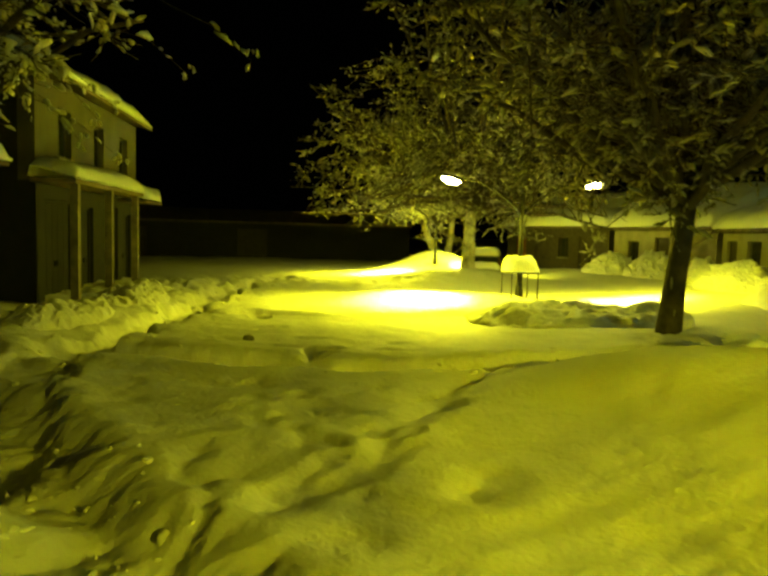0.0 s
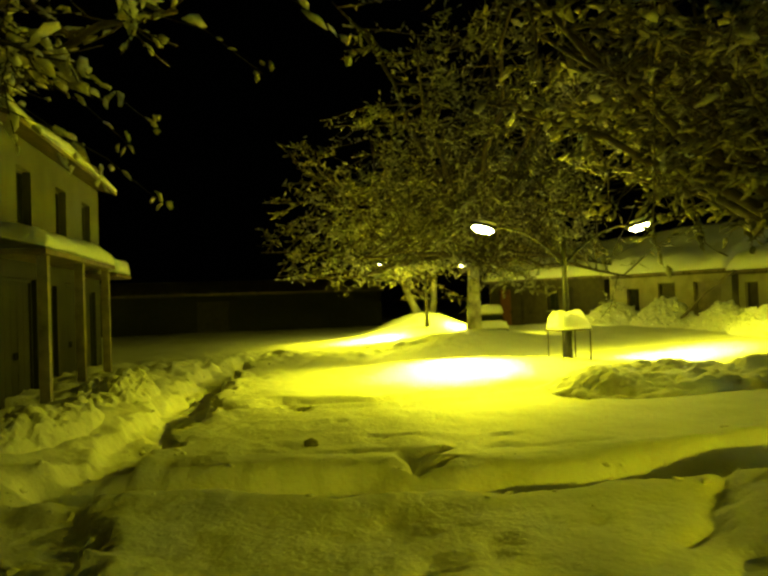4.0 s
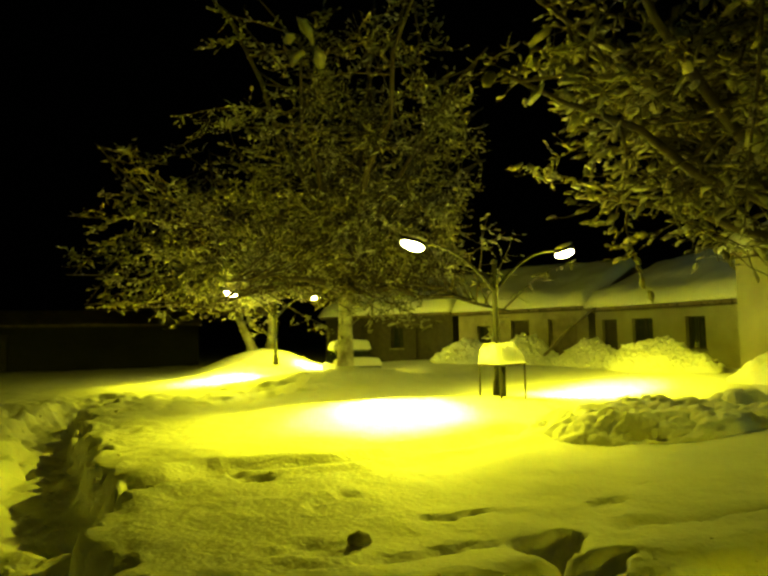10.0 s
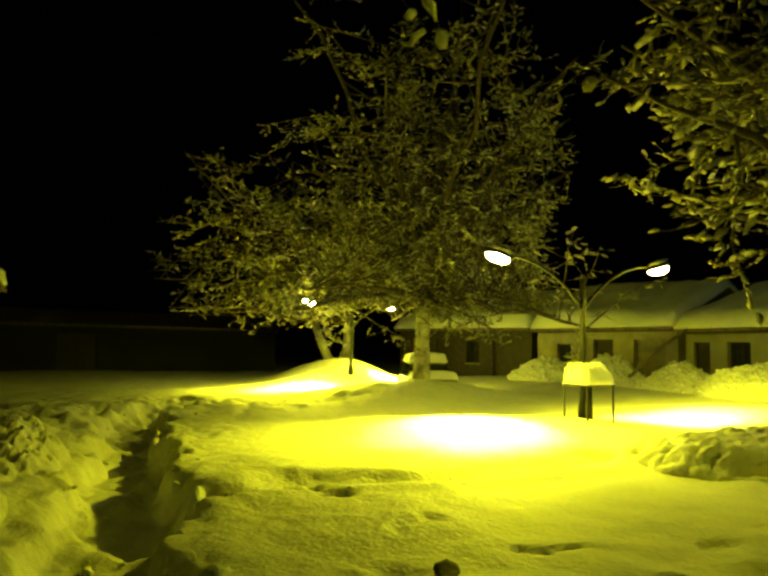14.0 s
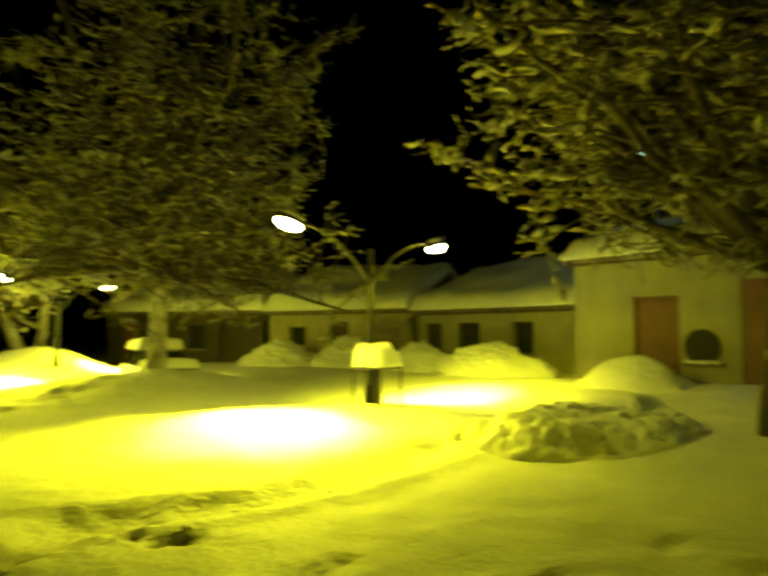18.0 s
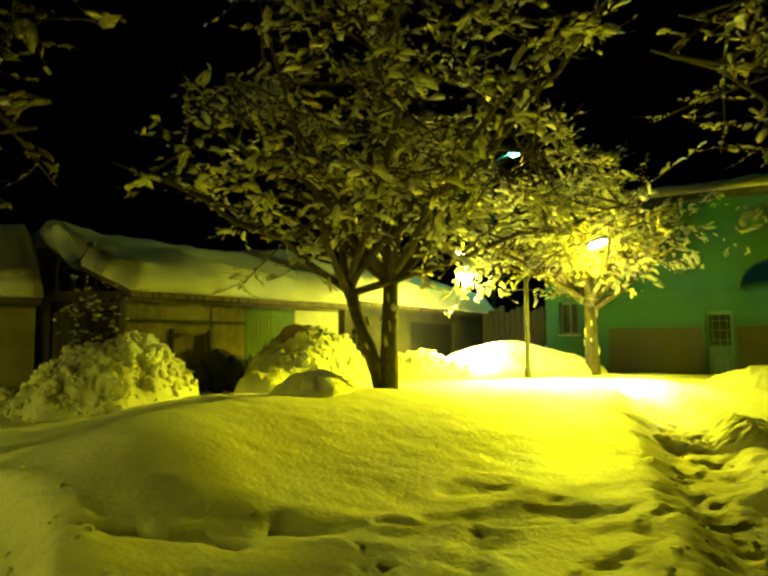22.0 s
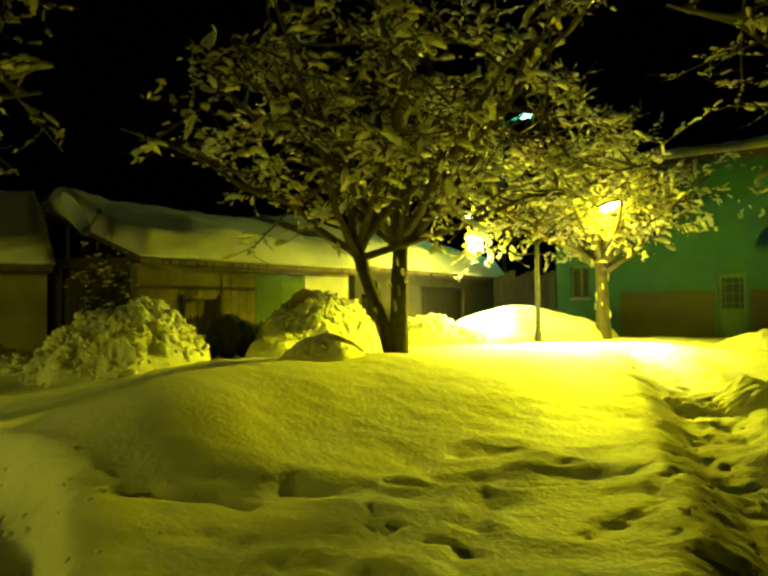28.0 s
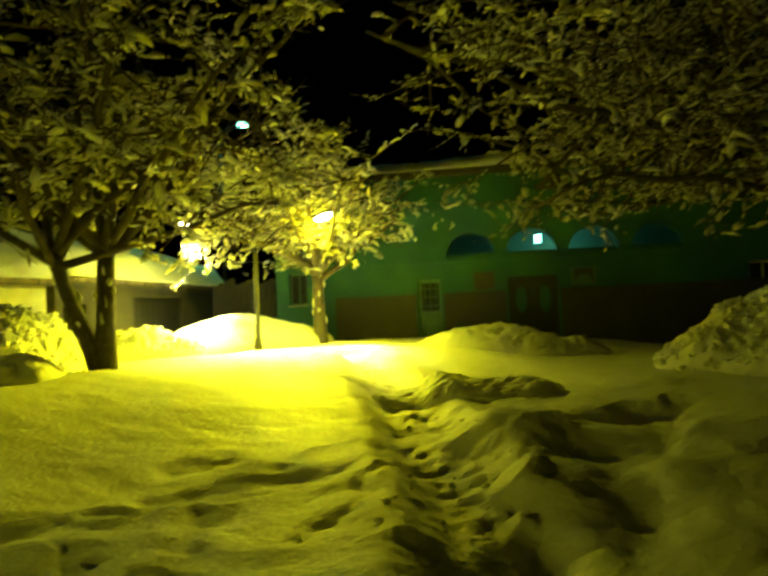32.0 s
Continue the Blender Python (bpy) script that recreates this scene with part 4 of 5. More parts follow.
# ---------- green hall with an arcade ----------
def green_hall():
    base = -0.2
    m, L = facade((13.6, -9.35), (13.6 - 0.891 * 19, -9.35 - 0.454 * 19), base)
    root = empty("hall", m, "two-storey green hall with a brown dado and arcade", "building")
    z = lambda v: v - base
    th = 0.4
    arches = [(6.1, 7.75), (8.06, 9.76), (10.1, 11.75), (12.1, 13.75)]
    zs, ztop = z(3.3), z(4.5)
    low = [(0.5, 1.15, z(1.95), z(3.05)), (5.08, 5.86, z(0.3), z(2.62)), (8.1, 9.72, z(0.2), z(2.58)), (15.6, 16.5, z(1.6), z(2.7))]
    part("wall", pierced(bmesh.new(), L, zs, th, low), GREENWALL, root)
    bm = bmesh.new()
    xs = [0.0] + [v for a in arches for v in a] + [L]
    for a, b in zip(xs[::2], xs[1::2]):
        box(bm, a, b, 0, th, zs, ztop)
    for a, b in arches:
        arch_panel(bm, a, b, zs, ztop, 0, th)
    box(bm, 0, L, 0, th, ztop, z(6.1))
    part("wall", bm, GREENWALL, root)
    for q in ((0, th, th, 9, 0, z(6.1)), (L - th, L, th, 9, 0, z(6.1)), (th, L - th, 8.6, 9, 0, z(6.1))):
        boxed("wall", q, GREENWALL, root)
    # dado, in lengths between the doors
    for a, b in ((2.15, 5.0), (5.94, 8.02), (9.8, L)):
        boxed("dado", (a, b, -0.025, -0.002, 0.0, z(2.13)), DADO, root, "dark brown painted dado")
    boxed("string_course", (-0.02, L + 0.02, -0.07, -0.002, zs - 0.14, zs - 0.02), GREENWALL, root)
    boxed("string_course", (-0.02, L + 0.02, -0.06, -0.002, z(4.95), z(5.07)), GREENWALL, root)
    # loggia behind the arches
    boxed("loggia_floor", (5.6, 14.2, th, 2.0, zs - 0.12, zs), STONE, root)
    boxed("loggia_wall", (5.6, 14.2, 2.0, 2.15, zs, z(4.9)), GREENWALL, root)
    boxed("loggia_ceiling", (5.6, 14.2, th, 2.0, z(4.78), z(4.9)), GREENWALL, root)
    boxed("loggia_wall", (5.45, 5.6, th, 2.15, zs - 0.12, z(4.9)), GREENWALL, root)
    boxed("loggia_wall", (14.2, 14.35, th, 2.15, zs - 0.12, z(4.9)), GREENWALL, root)
    for a, b in arches:
        boxed("railing", (a, b, 0.1, 0.14, zs, zs + 0.12), GREENWALL, root)
    window(root, 0.502, 1.148, z(1.952), z(3.048), material=GREENMETAL, bars=True)
    window(root, 15.602, 16.498, z(1.602), z(2.698), material=WHITEPAINT)
    d = door(root, 5.082, 5.858, z(0.3), z(2.618), GREENMETAL, label="pale green metal door with a barred upper light")
    boxed("barred_light", (5.17, 5.77, 0.125, 0.139, z(1.55), z(2.5)), GLASS, d)
    for i in range(3):
        zz = z(1.72 + 0.3 * i)
        boxed("bar", (5.17, 5.77, 0.105, 0.122, zz - 0.009, zz + 0.009), GREENMETAL, d)
    for i in range(3):
        a = 5.27 + 0.2 * i
        boxed("bar", (a - 0.007, a + 0.007, 0.088, 0.103, z(1.55), z(2.5)), GREENMETAL, d)
    d = door(root, 8.102, 9.718, z(0.2), z(2.578), DIMWOOD, planks=2, leaves=2, label="dark double door with pale oval lights")
    for cxx in (8.52, 9.3):
        bm = bmesh.new()
        bmesh.ops.create_cone(bm, cap_ends=True, segments=20, radius1=0.5, radius2=0.5, depth=0.012, matrix=Matrix.Translation((cxx, 0.132, z(1.8))) @ Matrix.Rotation(radians(90), 4, "X") @ Matrix.Diagonal((0.36, 0.9, 1, 1)))
        part("oval_light", bm, GREENWALL, d, "pale oval pane")
    # two plaques beside the door
    boxed("plaque", (6.98, 7.66, -0.05, -0.004, z(2.18), z(2.78)), DARKWOOD, root, "dark framed plaque")
    p = boxed("plaque", (10.15, 10.95, -0.05, -0.004, z(2.2), z(2.78)), GREENMETAL, root, "pale carved plaque")
    bm = bmesh.new()
    arch_panel(bm, 10.25, 10.85, z(2.25), z(2.74), -0.07, -0.052)
    part("moulding", bm, DADO, p)
    # flat roof with a snow-covered cornice
    boxed("roof", (-0.3, L + 0.3, -0.45, 9.3, z(6.1), z(6.28)), DADO, root)
    roof_snow(root, -0.35, L + 0.35, -0.5, 9.3, 4.5, z(6.28), z(6.6), 0.32, 12)
    # wall lamp in the loggia
    lamp = empty("wall_lamp", m @ Matrix.Translation((9.25, 1.98, z(3.95))), "small cold white wall lamp in the arcade", "lamp")
    boxed("lamp_base", (-0.14, 0.14, -0.06, 0.0, -0.14, 0.2), IRON, lamp)
    boxed("lamp_glass", (-0.12, 0.12, -0.1, -0.062, -0.12, 0.18), COLDGLOW, lamp)


green_hall()


# ---------- two-storey house on the west side ----------
def west_house():
    base = -0.2
    m, L = facade((-7.15, 13.5), (-8.3, 22.0), base)
    root = empty("house", m, "two-storey pale house with a snow-covered canopy", "house")
    z = lambda v: v - base
    ups = [(1.4, 2.3, z(3.6), z(4.8)), (4.1, 5.0, z(3.6), z(4.8)), (6.6, 7.5, z(3.6), z(4.8))]
    downs = [(0.5, 2.5, 0.05, z(2.5)), (3.1, 4.0, 0.05, z(2.4)), (4.7, 6.4, 0.05, z(2.5)), (6.9, 7.9, 0.05, z(2.3))]
    # low light put into colour: near-black below and at one end, dimmed front
    part("wall", pierced(bmesh.new(), L, z(2.9), 0.38, downs), DIMWOOD, root, "darkened ground floor wall")
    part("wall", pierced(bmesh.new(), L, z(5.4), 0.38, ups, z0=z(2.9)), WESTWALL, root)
    for q, mt in (((0, 0.38, 0.38, 7), DIMWOOD), ((L - 0.38, L, 0.38, 7), PLASTER), ((0.38, L - 0.38, 6.62, 7), PLASTER)):
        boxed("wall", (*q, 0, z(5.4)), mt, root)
    for o in ups:
        window(root, o[0] + 0.002, o[1] - 0.002, o[2] + 0.002, o[3] - 0.002)
    for i, o in enumerate(downs):
        door(root, o[0] + 0.002, o[1] - 0.002, o[2], o[3] - 0.002, DIMWOOD, planks=5 + i % 3, leaves=2)
    canopy = boxed("canopy", (-0.3, 5.7, -1.0, -0.002, z(2.85), z(2.95)), TIN, root)
    roof_snow(root, -0.35, 5.75, -1.05, 0.0, -0.02, z(2.96), z(3.2), 0.28, 21, "thick snow lying on the canopy")
    for a in (0.2, 2.8, 5.4):
        boxed("post", (a - 0.09, a + 0.09, -0.9, -0.72, 0, z(2.85)), GREYWOOD, root)
    boxed("canopy", (6.4, 8.6, -0.9, -0.002, z(2.7), z(2.78)), TIN, root)
    roof_snow(root, 6.35, 8.65, -0.95, 0.0, -0.02, z(2.79), z(3.0), 0.3, 23, "thick snow lying on the canopy")
    roof_slab(root, -0.3, L + 0.3, -0.5, 7.5, 3.5, z(5.42), z(6.6))
    roof_snow(root, -0.35, L + 0.35, -0.55, 7.5, 3.5, z(5.42), z(6.6), 0.35, 25)


west_house()


# ---------- dark stall with a snowy canopy beside the west house ----------
def stall():
    m, L = facade((-8.1, 7.6), (-8.1, 10.4), -0.2)
    root = empty("stall", m, "dark boarded stall with posts under a snowy canopy", "stall")
    for k in range(9):
        boxed("board", (L * k / 9 + 0.006, L * (k + 1) / 9 - 0.006, 0, 0.04, 0, 3.1), DIMWOOD, root)
    for a in (0.1, L - 0.35):
        boxed("post", (a - 0.07, a + 0.07, -1.55, -1.41, 0, 3.05), GREYWOOD, root)
    boxed("beam", (-0.05, L + 0.05, -1.57, -1.39, 3.053, 3.15), DARKWOOD, root)
    boxed("canopy", (-0.1, L + 0.2, -2.1, 0.1, 3.153, 3.22), TIN, root)
    roof_snow(root, -0.15, L + 0.25, -2.18, 0.15, 0.1, 3.22, 3.45, 0.26, 41, "thick snow lying on the canopy")


stall()


# ---------- park lamps ----------
def park_lamp(x, y, turn, lz, label):
    z0 = gz(x, y)
    root = empty("park_lamp", Matrix.Translation((x, y, z0)) @ Matrix.Rotation(radians(turn), 4, "Z"), label, "lamp post", "double-armed lamps of the square")
    h = lz - z0
    tubes("pole", [([(0, 0, -0.3), (0, 0, 0.02), (0, 0, 1.2), (0, 0, h - 0.35)], [0.085, 0.08, 0.07, 0.055], 12)], IRON, root)
    tubes("pole_base", [([(0, 0, -0.3), (0, 0, 0.0), (0, 0, 0.32), (0, 0, 0.4)], [0.13, 0.12, 0.1, 0.05], 12)], IRON, root)
    bm = bmesh.new()
    bmesh.ops.create_uvsphere(bm, u_segments=10, v_segments=6, radius=0.07, matrix=Matrix.Translation((0, 0, h - 0.33)))
    part("finial", bm, IRON, root, smooth=True)
    for s in (1, -1):
        pts = [(s * LIGHT_ARM * u * 0.93, 0, h - 1.0 + 1.0 * (1 - (1 - u) ** 2.2)) for u in (0, 0.08, 0.2, 0.4, 0.6, 0.8, 1)]
        tubes("arm", [(pts, [0.045, 0.042, 0.036, 0.03, 0.026, 0.022, 0.022], 8)], IRON, root)
        head = new("lamp_head")
        head.parent = root
        bm = bmesh.new()
        bmesh.ops.create_uvsphere(bm, u_segments=14, v_segments=8, radius=1, matrix=Matrix.Translation((s * (LIGHT_ARM + 0.06), 0, h + 0.03)) @ Matrix.Rotation(radians(-14 * s), 4, "Y") @ Matrix.Diagonal((0.34, 0.13, 0.09, 1)))
        part("housing", bm, IRON, head, smooth=True)
        bm = bmesh.new()
        bmesh.ops.create_uvsphere(bm, u_segments=14, v_segments=8, radius=1, matrix=Matrix.Translation((s * (LIGHT_ARM + 0.08), 0, h - 0.045)) @ Matrix.Rotation(radians(-14 * s), 4, "Y") @ Matrix.Diagonal((0.28, 0.14, 0.11, 1)))
        part("lamp_glass", bm, GLOW, head, "glowing yellow lamp glass", smooth=True)
        V, F = snow_lumps([(Vector((s * (LIGHT_ARM + 0.05), 0, h + 0.12)), Vector((1, 0, 0.25 * s)), 0.3, 0.13, 0.07)], 4)
        mesh_ob("snow_cap", V, F, SNOW, head, True)


for (px, py), turn, lz, *_ in POLES:
    park_lamp(px, py, turn, lz, "black double-armed lamp post glowing yellow in the snow")


def street_lamp(x, y, lz, turn, label):
    root = empty("street_lamp", Matrix.Translation((x, y, 0)) @ Matrix.Rotation(radians(turn), 4, "Z"), label, "street lamp")
    tubes("pole", [([(-1.2, 0, -0.3), (-1.2, 0, lz * 0.5), (-1.2, 0, lz - 0.1)], [0.1, 0.08, 0.06], 10)], IRON, root)
    tubes("arm", [([(-1.2, 0, lz - 0.3), (-0.9, 0, lz), (-0.2, 0, lz + 0.15)], [0.03, 0.03, 0.03], 8)], IRON, root)
    bm = bmesh.new()
    bmesh.ops.create_uvsphere(bm, u_segments=12, v_segments=8, radius=1, matrix=Matrix.Translation((0, 0, lz + 0.17)) @ Matrix.Diagonal((0.36, 0.17, 0.1, 1)))
    part("housing", bm, IRON, root, smooth=True)
    bm = bmesh.new()
    bmesh.ops.create_uvsphere(bm, u_segments=12, v_segments=8, radius=1, matrix=Matrix.Translation((0, 0, lz + 0.09)) @ Matrix.Diagonal((0.32, 0.2, 0.13, 1)))
    part("lamp_glass", bm, COLDGLOW, root, "cold glowing lamp glass", smooth=True)


street_lamp(18.5, -12.5, 10.0, 200, "tall street lamp with a cold blue-green glow")
street_lamp(17.0, 18.4, 7.6, 180, "tall street lamp with a cold white glow")

# ---------- trees ----------
HANGING = [(-2.42, 7.2, 2.78), (-2.79, 7.0, 3.58), (-2.64, 7.0, 3.27), (-2.34, 7.0, 3.37), (-2.84, 7.0, 2.95), (-1.44, 7.0, 3.86), (-0.61, 7.0, 4.04), (-3.58, 8.0, 3.3)]
sprig = random.Random(17)
LIT_SPRIGS = [(8.75, -7.5, 3.7), (8.8, -7.4, 3.05), (8.55, -7.75, 3.0), (6.9, -9.4, 4.0), (6.5, -9.8, 4.0), (7.3, -9.0, 3.7)]
LIT_SPRIGS += [(12.2 + sprig.gauss(0, 0.4), -5.3 + sprig.gauss(0, 0.5), 3.55 + sprig.gauss(0, 0.3)) for _ in range(34)]
LAMP_VIEWS = [(9.15, -6.93, 4.4), (18.5, -12.5, 10.05)]
tree(6.4, 11.0, "dark-trunked tree with a wide snow-laden crown", [(0, 0, 2.6, 0.19, (0.16, -0.12))], ((5.8, 11.1, 5.5), (5.7, 5.6, 4.2)), 19, 17, 13, 0.52, 5, 2, under=-0.74, clear=[(17.0, 18.4, 7.65)], leaf=DIMLEAFSNOW)
tree(3.9, 25.9, "large tree with a dense snowy crown and pale trunk", [(0, 0, 3.0, 0.23, (0.05, 0))], ((5.3, 26.2, 7.8), (8.6, 5.8, 7.6)), 20, 18, 18, 0.42, 6, 3, under=-0.76, leaf=DIMLEAFSNOW, low=2, bark=SNOWYBARK, clear=[(0.94, 30.35, 3.06)])
tree(3.4, 36.9, "forked tree on a snow mound", [(-0.35, 0, 2.2, 0.19, (-0.9, 0)), (0.25, 0, 2.2, 0.17, (0.25, 0.2))], ((0.6, 34.6, 6.0), (8.4, 5.0, 4.9)), 15, 16, 15, 0.52, 6, 4, under=-0.72, leaf=DIMLEAFSNOW, low=3, bark=SNOWYBARK, clear=[(0.94, 30.35, 3.06)])
tree(7.7, 0.7, "tree with a forked dark trunk and snow-clotted twigs", [(0.0, 0.0, 2.3, 0.17, (-0.03, -0.05)), (0.05, 0.09, 2.2, 0.135, (0.34, 0.6))], ((7.6, 0.6, 5.7), (6.6, 6.6, 4.8)), 16, 13, 11, 0.64, 3, 5, under=-0.54, clear=LAMP_VIEWS)
tree(10.5, -8.2, "small tree beside a glowing lamp, brightly lit from below", [(0, 0, 2.3, 0.19, (0.05, 0))], ((10.2, -7.2, 5.3), (5.6, 5.0, 3.1)), 14, 13, 12, 0.56, 5, 6, clear=LAMP_VIEWS, free=(9.15, -6.93, 4.4), hang=LIT_SPRIGS, clump=1.4)
tree(-2.6, -4.4, "wide tree with snow along its low branches", [(-0.75, -0.68, 3.4, 0.13, (0.8, 0.7))], ((-0.8, -3.2, 5.4), (6.0, 5.4, 3.9)), 14, 16, 14, 0.42, 5, 7, under=-0.7, low=3)
tree(-7.0, 6.8, "tree whose snowy branches hang over the path", [(0, 0, 2.4, 0.17, (0.1, 0))], ((-4.0, 6.5, 5.0), (3.4, 2.6, 1.9)), 13, 14, 12, 0.5, 4, 8, under=-0.85,
     hang=HANGING)

# ---------- heaps of cleared snow ----------
snow_pile(9.9, 5.4, 2.15, 1.5, -50, 1.12, 1.15, sharp=1.25, seed=1)
snow_pile(10.9, 0.9, 2.3, 1.35, -60, 1.25, 1.1, sharp=1.0, seed=2)
snow_pile(9.9, 2.3, 1.0, 0.7, -60, 0.55, 0.45, sharp=1.0, seed=34, label="smooth shelf of snow before the heap")
snow_pile(12.7, 24.6, 2.0, 1.1, 90, 0.7, 0.95, sharp=1.2, seed=3, label="lumpy heap of roof snow under the eaves")
snow_pile(12.6, 21.4, 2.3, 1.2, 90, 0.72, 0.95, sharp=1.2, seed=4, label="lumpy heap of roof snow under the eaves")
snow_pile(12.0, 27.6, 1.9, 1.1, 100, 0.85, 0.95, sharp=1.4, seed=5, label="lumpy heap of roof snow under the eaves")
snow_pile(11.3, 31.0, 2.0, 1.1, 100, 0.85, 0.95, sharp=1.4, seed=6, label="lumpy heap of roof snow under the eaves")
snow_pile(11.2, 15.6, 1.5, 0.9, 90, 0.7, 0.4, seed=7)
snow_pile(5.0, 13.1, 2.6, 1.5, 8, 0.32, 0.6, sharp=1.1, seed=8)
snow_pile(6.9, 13.3, 0.95, 0.6, 10, 0.5, 0.3, sharp=0.9, seed=36, label="rounded hump of snow at the end of the lumpy heap")
snow_pile(12.3, -6.4, 2.9, 1.4, 59, 1.05, 0.25, sharp=1.0, seed=9, label="smooth glaring mound of snow round the lamp post")
snow_pile(12.9, -3.5, 2.0, 1.1, 59, 0.7, 0.8, sharp=1.0, seed=35)
snow_pile(4.6, -9.3, 2.6, 1.3, 27, 0.6, 0.55, seed=10)
snow_pile(-3.0, -8.3, 3.8, 2.2, 20, 1.35, 1.1, sharp=1.1, seed=11, label="tall heap of broken snow blocks")
snow_pile(-5.5, 11.6, 0.75, 1.9, 0, 0.14, 0.6, seed=21, label="lumpy bank of thrown-up snow beside the path")
snow_pile(-5.6, 15.4, 0.8, 2.0, 0, 0.14, 0.6, seed=22, label="lumpy bank of thrown-up snow beside the path")
snow_pile(7.6, 2.4, 1.1, 0.7, -60, 0.42, 0.35, seed=31, label="low hump of snow beside the forked tree")
snow_pile(2.0, -2.2, 1.6, 0.9, 35, 0.12, 0.4, sharp=1.0, seed=32)
snow_pile(10.7, 8.4, 2.0, 0.8, 90, 0.45, 0.7, seed=12)


# ---------- table under a cap of snow ----------
def snow_table():
    x, y = 4.62, 17.3
    z0 = gz(x, y)
    root = empty("table", Matrix.Translation((x, y, z0)) @ Matrix.Rotation(radians(20), 4, "Z") @ Matrix.Diagonal((0.82, 0.82, 1, 1)), "small iron-legged table under a thick cap of snow", "table")
    boxed("tabletop", (-0.55, 0.55, -0.4, 0.4, 0.66, 0.7), DARKWOOD, root, bevel=0.01)
    for a in (-0.5, 0.5):
        for b in (-0.35, 0.35):
            tubes("leg", [([(a, b, -0.2), (a, b, 0.4), (a, b, 0.66)], [0.025, 0.025, 0.025], 8)], IRON, root)
    tubes("pedestal", [([(0, 0, -0.2), (0, 0, 0.3), (0, 0, 0.66)], [0.1, 0.09, 0.09], 12)], IRON, root)
    n = 30
    U, W = np.meshgrid(np.linspace(-1, 1, n), np.linspace(-1, 1, n))
    U, W = U * np.sqrt(1 - 0.22 * W * W), W * np.sqrt(1 - 0.22 * U * U)
    e = 1.02 - (np.abs(U) ** 3 + np.abs(W) ** 3) ** (1 / 3)
    T = 0.36 * np.sqrt(np.clip(1 - (1 - np.clip(e / 0.45, 0, 1)) ** 2, 0, 1)) * (1 + 0.7 * fbm(U * 1.5, W * 1.5, 9)) - 0.1 * U * (e > 0.05) + 0.07 * clods(U * 2.3, W * 2.3, 4) * (e > 0.05)
    top = np.stack([U * 0.62, W * 0.47, 0.703 + np.clip(T, 0, 1) + 0.002], -1).reshape(-1, 3)
    bot = np.stack([U * 0.6, W * 0.45, 0 * U + 0.702], -1).reshape(-1, 3)
    i = np.arange(n * n).reshape(n, n)
    Ft = np.stack([i[:-1, :-1], i[:-1, 1:], i[1:, 1:], i[1:, :-1]], -1).reshape(-1, 4).tolist()
    ring = list(i[0, :]) + list(i[1:, -1]) + list(i[-1, -2::-1]) + list(i[-2:0:-1, 0])
    F = Ft + [[a + n * n for a in reversed(q)] for q in Ft] + [[int(b), int(a), int(a + n * n), int(b + n * n)] for a, b in zip(ring, ring[1:] + ring[:1])]
    mesh_ob("snow_cap", np.concatenate([top, bot]).tolist(), F, SNOW, root, True, "thick rounded cap of snow")


snow_table()


